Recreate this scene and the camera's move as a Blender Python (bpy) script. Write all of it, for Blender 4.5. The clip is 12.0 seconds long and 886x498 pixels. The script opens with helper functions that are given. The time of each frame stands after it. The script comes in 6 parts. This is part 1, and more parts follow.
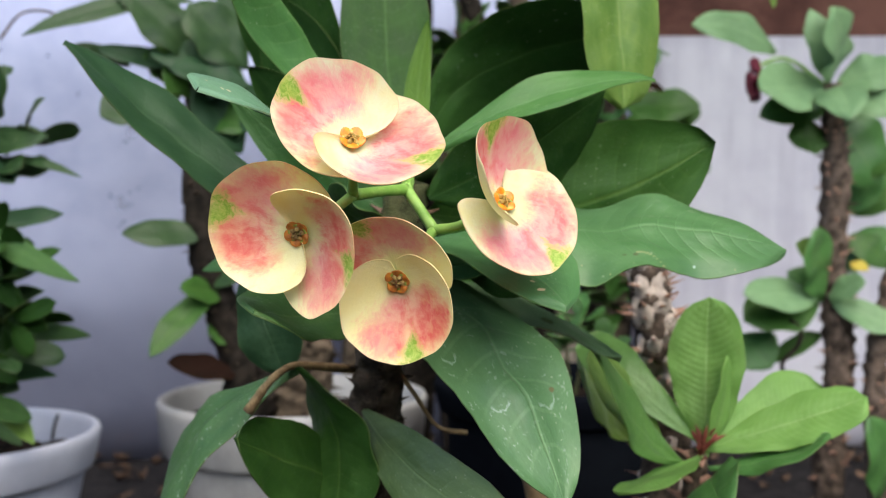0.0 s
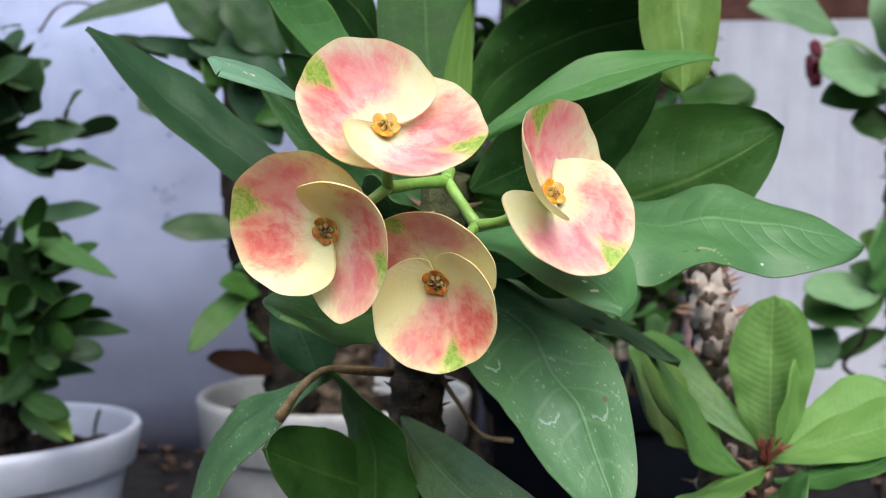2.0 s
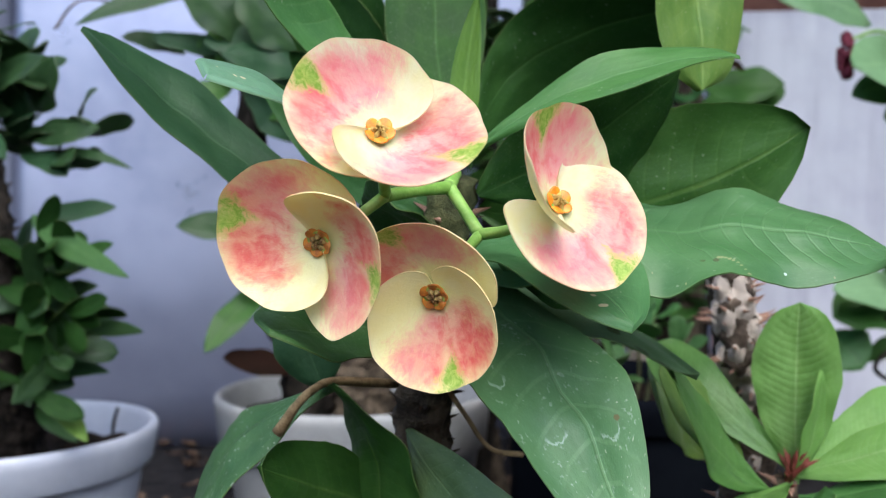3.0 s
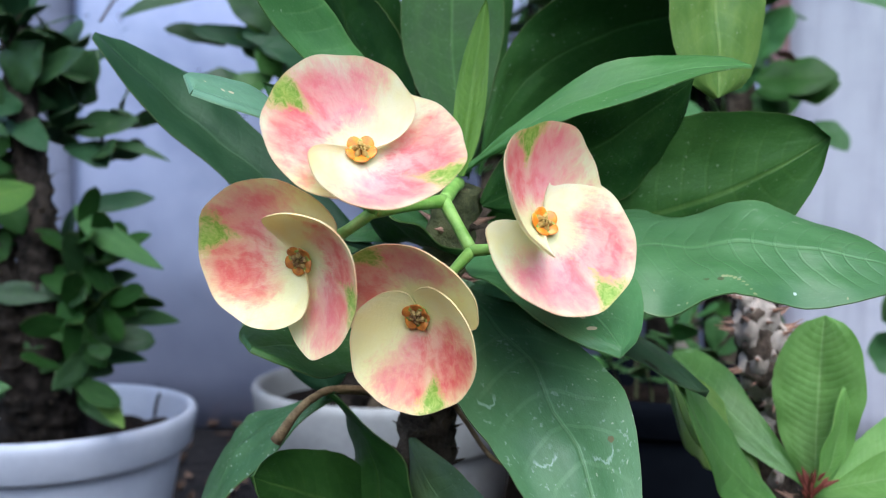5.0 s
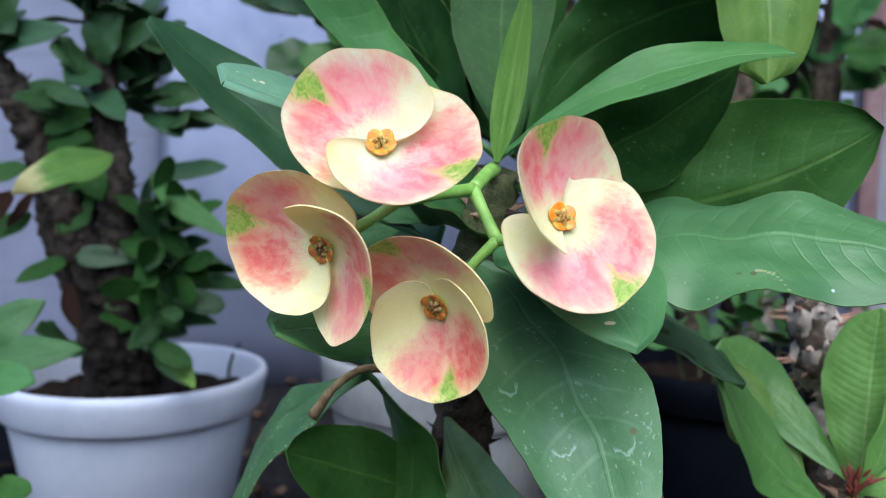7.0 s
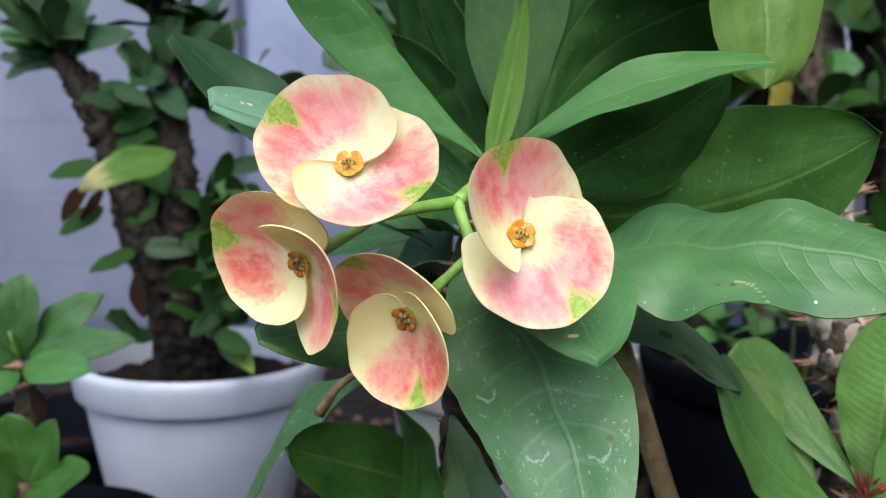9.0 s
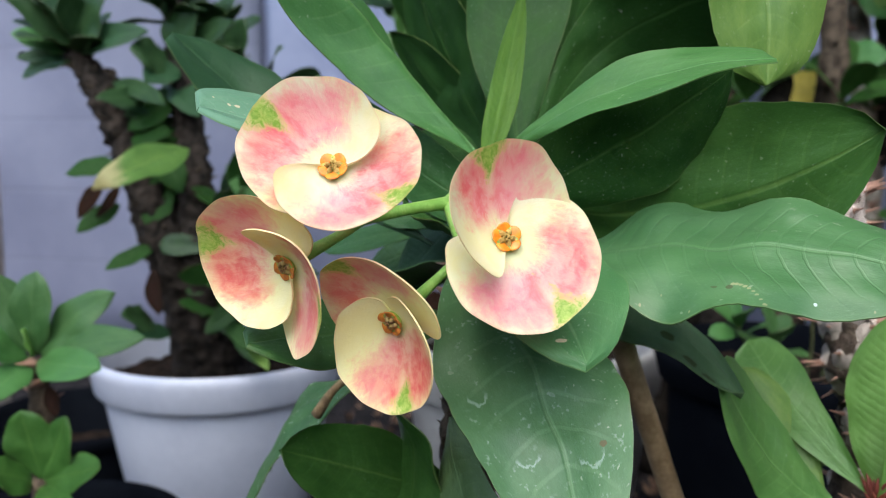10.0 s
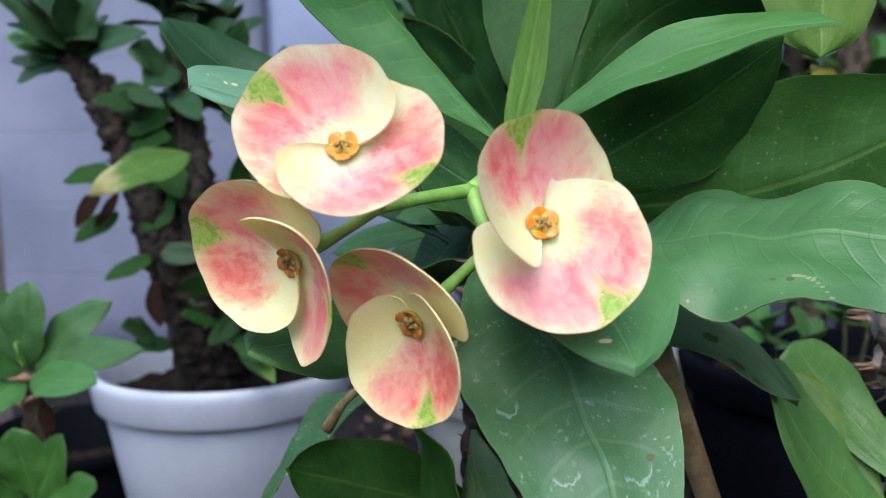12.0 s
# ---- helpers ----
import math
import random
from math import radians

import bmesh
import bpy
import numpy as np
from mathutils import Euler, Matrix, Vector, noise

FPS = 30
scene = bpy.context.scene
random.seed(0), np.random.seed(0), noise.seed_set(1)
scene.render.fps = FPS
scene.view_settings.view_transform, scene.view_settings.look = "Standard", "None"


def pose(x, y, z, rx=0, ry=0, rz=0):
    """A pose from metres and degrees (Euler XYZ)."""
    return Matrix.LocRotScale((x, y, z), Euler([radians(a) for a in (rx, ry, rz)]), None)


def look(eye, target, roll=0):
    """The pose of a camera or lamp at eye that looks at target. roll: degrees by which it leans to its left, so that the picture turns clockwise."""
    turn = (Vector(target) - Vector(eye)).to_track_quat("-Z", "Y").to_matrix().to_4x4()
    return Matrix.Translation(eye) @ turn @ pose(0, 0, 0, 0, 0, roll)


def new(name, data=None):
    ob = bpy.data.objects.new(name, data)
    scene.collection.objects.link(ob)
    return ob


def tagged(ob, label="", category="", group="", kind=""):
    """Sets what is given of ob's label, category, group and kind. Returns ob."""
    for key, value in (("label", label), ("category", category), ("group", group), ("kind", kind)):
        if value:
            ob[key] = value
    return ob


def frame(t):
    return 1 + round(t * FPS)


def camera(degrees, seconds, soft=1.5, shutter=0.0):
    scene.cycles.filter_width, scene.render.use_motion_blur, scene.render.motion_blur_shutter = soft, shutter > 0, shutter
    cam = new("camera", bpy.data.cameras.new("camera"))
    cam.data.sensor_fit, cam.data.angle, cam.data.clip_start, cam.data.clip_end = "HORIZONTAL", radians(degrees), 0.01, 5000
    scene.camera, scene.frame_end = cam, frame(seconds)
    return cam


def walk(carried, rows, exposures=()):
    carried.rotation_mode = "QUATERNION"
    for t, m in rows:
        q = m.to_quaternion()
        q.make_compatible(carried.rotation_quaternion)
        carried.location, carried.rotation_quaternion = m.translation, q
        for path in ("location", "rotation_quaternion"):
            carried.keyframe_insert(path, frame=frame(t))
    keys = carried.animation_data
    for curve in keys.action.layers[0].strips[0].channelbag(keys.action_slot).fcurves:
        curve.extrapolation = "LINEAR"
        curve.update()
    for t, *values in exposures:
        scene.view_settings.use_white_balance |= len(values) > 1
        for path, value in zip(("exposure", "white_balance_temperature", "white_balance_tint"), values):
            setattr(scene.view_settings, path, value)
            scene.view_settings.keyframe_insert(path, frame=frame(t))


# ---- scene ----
cam = camera(54.38, 12.0, 1.0)
PATH = [
    (0, 0.00000, 0.00000, 0.36000, 90.000, 0.000, 0.000),
    (0.5, -0.00205, 0.00270, 0.36090, 89.893, 0.122, 0.526),
    (1, -0.00225, 0.00950, 0.36136, 89.708, 0.233, 1.185),
    (1.5, -0.00083, 0.01645, 0.36050, 89.549, 0.205, 1.999),
    (2, 0.00044, 0.02272, 0.36163, 89.437, 0.145, 2.950),
    (2.5, 0.00279, 0.03205, 0.36327, 89.242, 0.200, 3.770),
    (3, 0.00689, 0.03606, 0.36648, 88.955, 0.146, 4.739),
    (5, 0.02482, 0.04213, 0.37577, 87.784, -0.565, 8.576),
    (5.5, 0.02895, 0.03937, 0.37854, 87.417, -0.709, 9.838),
    (6, 0.03412, 0.03930, 0.38083, 86.695, -0.956, 11.200),
    (6.5, 0.03857, 0.04122, 0.38190, 85.986, -1.186, 12.562),
    (7, 0.04116, 0.04302, 0.38336, 85.231, -1.463, 14.233),
    (9, 0.07368, 0.04375, 0.39402, 83.765, -0.850, 20.189),
    (9.5, 0.07825, 0.04558, 0.39906, 83.591, -0.537, 20.951),
    (10, 0.08241, 0.05106, 0.39658, 83.238, -0.458, 21.981),
    (10.5, 0.08476, 0.05364, 0.39668, 83.328, -0.249, 23.217),
    (11, 0.08037, 0.06115, 0.39353, 83.597, 0.192, 23.813),
    (11.5, 0.07591, 0.06739, 0.39103, 83.857, 0.440, 23.264),
    (12, 0.06854, 0.07341, 0.38841, 84.035, 0.351, 22.283),
]
walk(cam, [(t, pose(x, y, z, rx, ry, rz)) for t, x, y, z, rx, ry, rz in PATH], [(0, 1.04, 7050, 5.5), (3, 1.03, 6300, 4.5), (5, 1.00, 5800, 3.5), (7, 0.95, 5800, 3.5), (9, 0.96, 6480, 4.0), (12, 0.93, 6050, 4.0)])
cam.data.dof.use_dof, cam.data.dof.focus_distance, cam.data.dof.aperture_fstop = True, 0.232, 16.0
SKY, SUN = 0.19, 2.05

# ---- light ----
world = bpy.data.worlds.new("sky")
scene.world = world
world.use_nodes = True
wn = world.node_tree.nodes
sky = wn.new("ShaderNodeTexSky")
sky.sky_type, sky.sun_disc = "NISHITA", False
sky.sun_elevation, sky.sun_rotation = radians(62), radians(165)
sky.air_density, sky.dust_density = 1.0, 2.5
wn["Background"].inputs["Strength"].default_value = SKY
world.node_tree.links.new(sky.outputs[0], wn["Background"].inputs["Color"])
sun_data = bpy.data.lights.new("sun", "SUN")
sun_data.energy, sun_data.angle, sun_data.color = SUN, radians(70), (1.0, 0.97, 0.93)
sun = new("sun", sun_data)
sun.matrix_world = look((0.75, -2.4, 2.05), (0, 0, 0))


# ---- materials ----
class Mat:
    """A small helper to write node materials."""

    def __init__(self, name):
        self.m = bpy.data.materials.new(name)
        self.m.use_nodes = True
        self.t = self.m.node_tree
        self.n = self.t.nodes
        self.bsdf = self.n["Principled BSDF"]

    def put(self, kind, **inputs):
        node = self.n.new(kind)
        for key, value in inputs.items():
            self.link(value, node.inputs[key.replace("_", " ")])
        return node

    def link(self, value, socket):
        if isinstance(value, bpy.types.NodeSocket):
            self.t.links.new(value, socket)
        else:
            socket.default_value = value

    def math(self, op, a, b=0.0, c=0.0, clamp=False):
        node = self.n.new("ShaderNodeMath")
        node.operation, node.use_clamp = op, clamp
        for value, socket in zip((a, b, c), node.inputs):
            self.link(value, socket)
        return node.outputs[0]

    def smooth(self, x, lo, hi):
        node = self.n.new("ShaderNodeMapRange")
        node.interpolation_type = "SMOOTHSTEP"
        self.link(x, node.inputs[0])
        node.inputs[1].default_value, node.inputs[2].default_value = lo, hi
        return node.outputs[0]

    def mix(self, f, a, b):
        node = self.n.new("ShaderNodeMix")
        node.data_type = "RGBA"
        self.link(f, node.inputs[0])
        self.link(a, node.inputs[6])
        self.link(b, node.inputs[7])
        return node.outputs[2]

    def noise(self, scale, vector=None, detail=3.0, rough=0.55, dist=0.0):
        node = self.n.new("ShaderNodeTexNoise")
        node.inputs["Scale"].default_value, node.inputs["Detail"].default_value = scale, detail
        node.inputs["Roughness"].default_value, node.inputs["Distortion"].default_value = rough, dist
        if vector is None:
            vector = self.n.new("ShaderNodeTexCoord").outputs["Object"]
        self.t.links.new(vector, node.inputs["Vector"])
        return node.outputs["Fac"]

    def uv(self):
        sep = self.n.new("ShaderNodeSeparateXYZ")
        self.t.links.new(self.n.new("ShaderNodeUVMap").outputs[0], sep.inputs[0])
        return sep.outputs[0], sep.outputs[1]

    def combine(self, x, y, z=0.0):
        node = self.n.new("ShaderNodeCombineXYZ")
        for value, socket in zip((x, y, z), node.inputs):
            self.link(value, socket)
        return node.outputs[0]

    def rand(self):
        return self.n.new("ShaderNodeObjectInfo").outputs["Random"]

    def bump(self, height, strength, distance):
        node = self.n.new("ShaderNodeBump")
        node.inputs["Strength"].default_value, node.inputs["Distance"].default_value = strength, distance
        self.link(height, node.inputs["Height"])
        self.t.links.new(node.outputs[0], self.bsdf.inputs["Normal"])
        return node.outputs[0]

    def end(self, color, rough=0.5, metal=0.0, spec=0.5):
        self.link(color, self.bsdf.inputs["Base Color"])
        self.link(rough, self.bsdf.inputs["Roughness"])
        self.link(metal, self.bsdf.inputs["Metallic"])
        self.link(spec, self.bsdf.inputs["Specular IOR Level"])
        return self.m

    def through_light(self, color, share, normal=None):
        """Lets a share of the light through a thin blade."""
        tr = self.n.new("ShaderNodeBsdfTranslucent")
        self.link(color, tr.inputs["Color"])
        if normal is not None:
            self.t.links.new(normal, tr.inputs["Normal"])
        mixer = self.n.new("ShaderNodeMixShader")
        mixer.inputs[0].default_value = share
        self.t.links.new(self.bsdf.outputs[0], mixer.inputs[1])
        self.t.links.new(tr.outputs[0], mixer.inputs[2])
        self.t.links.new(mixer.outputs[0], self.n["Material Output"].inputs["Surface"])


SPOT_SCAR = (0.27, 0.29, 0.14, 1)
SPOT_TAN, SPOT_BROWN, SPOT_DARK, SPOT_CHALK = (0.62, 0.50, 0.34, 1), (0.13, 0.085, 0.035, 1), (0.05, 0.055, 0.02, 1), (0.50, 0.62, 0.55, 1)


def leaf_material(name, deep, pale, rib, rough=0.40, share=0.16, marks=0.3, vein=0.35, rings=0.0, fine_ribs=88.0, burn=0.0, spots=(), spec=0.34, relief=0.25):
    """A waxy leaf: pale midrib, side veins sunk in a quilted blade, mottling, dust and small scars."""
    k = Mat(name)
    s, v = k.uv()
    a = k.math("ABSOLUTE", v)
    shift = k.math("MULTIPLY", k.rand(), 37.0)
    place = k.combine(k.math("MULTIPLY", s, 5.0), k.math("MULTIPLY", v, 2.0), shift)
    wobble = k.noise(1.6, place, 2.0)
    phase = k.math("ADD", k.math("SUBTRACT", s, k.math("MULTIPLY", k.math("POWER", a, 1.6), 0.11)), k.math("MULTIPLY", wobble, 0.016))
    lines = k.math("SINE", k.math("MULTIPLY", phase, fine_ribs))
    side = k.math("MULTIPLY", k.smooth(lines, 0.86, 1.0), k.smooth(a, 0.98, 0.45))
    quilt = k.math("MULTIPLY", k.math("SUBTRACT", 1.0, lines), k.smooth(a, 1.0, 0.5))
    rib_line = k.smooth(a, 0.048, 0.010)
    mottle = k.noise(1.3, place, 4.0, 0.6)
    fine = k.noise(14.0, place, 3.0, 0.6)
    col = k.mix(k.smooth(mottle, 0.3, 0.72), deep, pale)
    col = k.mix(k.math("MULTIPLY", k.rand(), 0.35), col, pale)
    col = k.mix(k.math("MULTIPLY", side, vein), col, rib)
    col = k.mix(k.math("MULTIPLY", rib_line, 0.42), col, rib)
    col = k.mix(k.math("MULTIPLY", k.smooth(a, 0.975, 1.0), 0.16), col, (0.30, 0.32, 0.12, 1))
    dust = k.math("MULTIPLY", k.smooth(fine, 0.56, 0.78), 0.08)
    col = k.mix(dust, col, (0.45, 0.52, 0.45, 1))
    speck = k.noise(62.0, k.combine(s, k.math("MULTIPLY", v, 0.22), shift), 1.0)
    crowd = k.smooth(k.noise(2.2, k.combine(s, k.math("MULTIPLY", v, 0.28), shift), 1.0), 0.46, 0.60)
    speck_f = k.math("MULTIPLY", k.math("MULTIPLY", k.smooth(speck, 0.70, 0.76), crowd), marks)
    col = k.mix(speck_f, col, (0.52, 0.55, 0.42, 1))
    if burn:
        edge = k.smooth(k.math("ADD", s, k.math("ADD", k.math("MULTIPLY", v, 0.10), k.math("MULTIPLY", k.math("SUBTRACT", mottle, 0.5), 0.3))), 0.66, 0.80)
        col = k.mix(k.math("MULTIPLY", edge, burn), col, k.mix(k.smooth(s, 0.82, 0.95), (0.62, 0.50, 0.30, 1), (0.30, 0.17, 0.10, 1)))
    if rings:
        chalk = k.math("MULTIPLY", k.smooth(k.noise(56.0, k.combine(s, k.math("MULTIPLY", v, 0.22), shift), 2.0), 0.60, 0.72), k.smooth(mottle, 0.42, 0.62))
        col = k.mix(k.math("MULTIPLY", chalk, rings * 0.5), col, (0.62, 0.70, 0.64, 1))
    grain = k.noise(5.0, place, 4.0, 0.65)
    for s1, v1, rs, rv, tone, ring in spots:
        d = k.math("SQRT", k.math("ADD", k.math("POWER", k.math("DIVIDE", k.math("SUBTRACT", s, s1), rs), 2.0), k.math("POWER", k.math("DIVIDE", k.math("SUBTRACT", v, v1), rv), 2.0)))
        d = k.math("ADD", d, k.math("MULTIPLY", k.math("SUBTRACT", grain, 0.5), 1.3 if ring else 1.9))
        if ring:
            low = k.math("ADD", k.math("SUBTRACT", s, s1), k.math("MULTIPLY", k.math("SUBTRACT", mottle, 0.5), 2.5 * rs))
            f = k.math("MULTIPLY", k.smooth(k.math("ABSOLUTE", k.math("SUBTRACT", d, 0.9)), 0.20, 0.02), k.smooth(low, -0.35 * rs, 0.45 * rs))
            f = k.math("MULTIPLY", f, 0.45)
        else:
            f = k.math("MULTIPLY", k.smooth(d, 1.15, 0.85), 0.9)
        col = k.mix(f, col, tone)
    net = k.n.new("ShaderNodeTexVoronoi")
    net.feature, net.inputs["Scale"].default_value = "DISTANCE_TO_EDGE", 9.0
    k.t.links.new(k.combine(k.math("MULTIPLY", s, 4.5), k.math("MULTIPLY", v, 1.4), shift), net.inputs["Vector"])
    cell = k.smooth(net.outputs["Distance"], 0.0, 0.10)
    col = k.mix(k.math("MULTIPLY", k.math("SUBTRACT", 1.0, cell), 0.02), col, rib)
    col = k.mix(k.math("MULTIPLY", k.smooth(grain, 0.46, 0.70), 0.38), col, deep)
    micro = k.noise(46.0, place, 2.0, 0.6)
    col = k.mix(k.math("MULTIPLY", k.smooth(micro, 0.50, 0.75), 0.14), col, rib)
    col = k.mix(k.math("MULTIPLY", k.smooth(micro, 0.45, 0.25), 0.20), col, deep)
    swell = k.noise(0.9, place, 2.0, 0.5)
    height = k.math("ADD", k.math("MULTIPLY", cell, 0.012), k.math("ADD", k.math("MULTIPLY", grain, 0.22), k.math("MULTIPLY", micro, 0.06)))
    height = k.math("ADD", height, k.math("ADD", k.math("MULTIPLY", quilt, 0.14 * relief), k.math("MULTIPLY", swell, 1.6)))
    height = k.math("SUBTRACT", k.math("ADD", height, k.math("MULTIPLY", mottle, 0.5)), k.math("ADD", k.math("MULTIPLY", side, 0.25 * relief), k.math("MULTIPLY", rib_line, 0.32)))
    bumped = k.bump(height, 0.42, 0.0012)
    k.end(col, k.math("ADD", rough - 0.06, k.math("ADD", k.math("MULTIPLY", fine, 0.16), k.math("MULTIPLY", k.smooth(mottle, 0.35, 0.65), 0.10))), 0.0, spec)
    k.through_light(k.mix(0.5, col, (0.22, 0.42, 0.04, 1)), share, bumped)
    return k.m


LEAF_MID = leaf_material("leaf_green", (0.038, 0.119, 0.029, 1), (0.065, 0.176, 0.048, 1), (0.142, 0.266, 0.090, 1), 0.38, vein=0.16)
LEAF_PALE = leaf_material("leaf_dusty_green", (0.074, 0.198, 0.063, 1), (0.106, 0.248, 0.088, 1), (0.221, 0.396, 0.172, 1), 0.40, vein=0.20)
LEAF_STAINED = leaf_material("leaf_water_stained", (0.058, 0.145, 0.055, 1), (0.090, 0.196, 0.082, 1), (0.180, 0.310, 0.150, 1), 0.36, spec=0.45, marks=0.5, vein=0.30, rings=0.6, fine_ribs=62.0, spots=((0.490, -0.675, 0.0311, 0.1161, SPOT_CHALK, 1), (0.680, -0.400, 0.0245, 0.1623, SPOT_CHALK, 1), (0.710, 0.400, 0.0310, 0.1841, SPOT_CHALK, 1), (0.690, 0.575, 0.0073, 0.0497, SPOT_BROWN, 0)))
SCAR_BROAD = tuple((0.587 + 0.0074 * i, 0.672 + 0.0046 * i * i, 0.0042, 0.015, SPOT_SCAR, 0) for i in range(9)) + (
    (0.581, 0.705, 0.0055, 0.022, SPOT_DARK, 0), (0.552, 0.700, 0.0070, 0.016, SPOT_DARK, 0), (0.376, 0.880, 0.0035, 0.060, SPOT_BROWN, 0), (0.450, 0.750, 0.0024, 0.018, SPOT_SCAR, 0),
    (0.412, 0.925, 0.0024, 0.018, SPOT_SCAR, 0), (0.513, 0.945, 0.0022, 0.014, SPOT_SCAR, 0), (0.730, 0.820, 0.0032, 0.020, SPOT_CHALK, 0), (0.833, 0.925, 0.0024, 0.020, SPOT_SCAR, 0))
LEAF_BROAD = leaf_material("leaf_broad", (0.046, 0.132, 0.043, 1), (0.076, 0.176, 0.066, 1), (0.145, 0.275, 0.120, 1), 0.36, spec=0.40, vein=0.14, fine_ribs=135.0, relief=0.8, spots=SCAR_BROAD)
LEAF_PLAIN = leaf_material("leaf_plain_green", (0.045, 0.135, 0.031, 1), (0.068, 0.175, 0.045, 1), (0.146, 0.284, 0.117, 1), 0.42, vein=0.08)
# Two near-black greens: the shade on inner and back leaves is in the colour.
LEAF_DEEP_SHADE = leaf_material("leaf_deep_shaded_green", (0.011, 0.040, 0.008, 1), (0.022, 0.064, 0.013, 1), (0.055, 0.115, 0.030, 1), 0.46, 0.12, marks=0.25, vein=0.07, spec=0.08)
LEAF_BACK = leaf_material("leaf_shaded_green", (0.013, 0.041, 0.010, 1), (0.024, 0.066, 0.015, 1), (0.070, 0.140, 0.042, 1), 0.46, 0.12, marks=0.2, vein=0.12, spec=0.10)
LEAF_SPECKLED = leaf_material("leaf_speckled", (0.036, 0.100, 0.030, 1), (0.060, 0.140, 0.048, 1), (0.12, 0.23, 0.10, 1), 0.40, marks=0.9, vein=0.10, rings=1.0)
# Bluish green, darkened so the colour carries the back plants' shade.
LEAF_BLUE_SHADE = leaf_material("leaf_bluish_shaded", (0.013, 0.043, 0.019, 1), (0.025, 0.066, 0.028, 1), (0.052, 0.105, 0.046, 1), 0.42, 0.12, spec=0.22, marks=0.08, vein=0.08)
# Leaf green of the rear pots with their shade put into the colour.
LEAF_SHADY = leaf_material("leaf_old_shaded_green", (0.011, 0.034, 0.012, 1), (0.030, 0.070, 0.023, 1), (0.055, 0.105, 0.04, 1), 0.36, 0.14, marks=0.2, vein=0.08, spec=0.30)
LEAF_DULL = leaf_material("leaf_dull_green", (0.028, 0.082, 0.022, 1), (0.050, 0.118, 0.034, 1), (0.10, 0.18, 0.06, 1), 0.42, 0.14, marks=0.5, vein=0.08, rings=0.2)
LEAF_WORN = leaf_material("leaf_worn_olive", (0.055, 0.105, 0.034, 1), (0.100, 0.165, 0.058, 1), (0.16, 0.24, 0.09, 1), 0.36, 0.16, marks=0.5, vein=0.10, rings=0.2, spec=0.5)
LEAF_CHEWED = leaf_material("leaf_chewed_spots", (0.050, 0.150, 0.050, 1), (0.078, 0.200, 0.072, 1), (0.15, 0.28, 0.12, 1), 0.38, vein=0.12, spots=((0.910, 0.350, 0.0071, 0.1478, SPOT_TAN, 0), (0.860, 0.300, 0.0072, 0.0720, SPOT_TAN, 0)))
LEAF_BLOTCHED = leaf_material("leaf_brown_blotches", (0.150, 0.275, 0.135, 1), (0.210, 0.350, 0.185, 1), (0.27, 0.42, 0.22, 1), 0.40, 0.42, vein=0.12, spots=((0.670, -0.300, 0.0273, 0.1012, SPOT_DARK, 0), (0.790, -0.625, 0.0291, 0.1349, SPOT_DARK, 0), (0.870, -0.750, 0.0315, 0.1317, SPOT_DARK, 0)))
LEAF_TIP = leaf_material("leaf_chewed_tip", (0.095, 0.205, 0.125, 1), (0.135, 0.260, 0.165, 1), (0.22, 0.36, 0.25, 1), 0.36, vein=0.12, spots=((0.880, 0.325, 0.0082, 0.0449, SPOT_TAN, 0), (0.850, 0.325, 0.0104, 0.0376, SPOT_TAN, 0), (0.930, 0.525, 0.0051, 0.0387, SPOT_TAN, 0)))
# Darker copy of the leaf green, toned for leaves that lie in shade.
LEAF_DARK = leaf_material("leaf_dark_shaded_green", (0.023, 0.075, 0.013, 1), (0.042, 0.112, 0.021, 1), (0.120, 0.210, 0.048, 1), 0.38, 0.12, marks=0.2, vein=0.10, spec=0.26)
LEAF_YOUNG = leaf_material("leaf_young_green", (0.135, 0.300, 0.062, 1), (0.205, 0.395, 0.105, 1), (0.40, 0.58, 0.24, 1), 0.42, 0.42, 0.25, 0.20, 0.0, 150.0, relief=0.5)
LEAF_FRESH = leaf_material("leaf_fresh_green", (0.115, 0.225, 0.105, 1), (0.175, 0.305, 0.155, 1), (0.30, 0.46, 0.24, 1), 0.45, 0.2, vein=0.15)
LEAF_LIGHT = leaf_material("leaf_pale_fresh", (0.098, 0.240, 0.056, 1), (0.160, 0.330, 0.088, 1), (0.30, 0.50, 0.17, 1), 0.32, 0.45, 0.4, vein=0.22, spec=0.6)
LEAF_SPEAR = leaf_material("leaf_spear", (0.052, 0.122, 0.012, 1), (0.080, 0.165, 0.020, 1), (0.13, 0.23, 0.045, 1), 0.45, 0.25, 0.15, 0.10, 0.0, 130.0, spec=0.2)
LEAF_OLIVE = leaf_material("leaf_olive", (0.070, 0.155, 0.026, 1), (0.150, 0.245, 0.050, 1), (0.20, 0.30, 0.08, 1), 0.40, 0.22, vein=0.15)
LEAF_SCORCHED = leaf_material("leaf_scorched", (0.055, 0.130, 0.030, 1), (0.100, 0.195, 0.042, 1), (0.26, 0.35, 0.09, 1), 0.42, 0.2, vein=0.15, burn=0.55)
LEAF_DRY = leaf_material("leaf_dry", (0.006, 0.003, 0.002, 1), (0.020, 0.008, 0.006, 1), (0.030, 0.016, 0.010, 1), 0.8, 0.05, marks=0.0, spec=0.06)
LEAF_YELLOW = leaf_material("leaf_yellow", (0.55, 0.42, 0.06, 1), (0.72, 0.58, 0.12, 1), (0.75, 0.66, 0.25, 1), 0.5, 0.25)


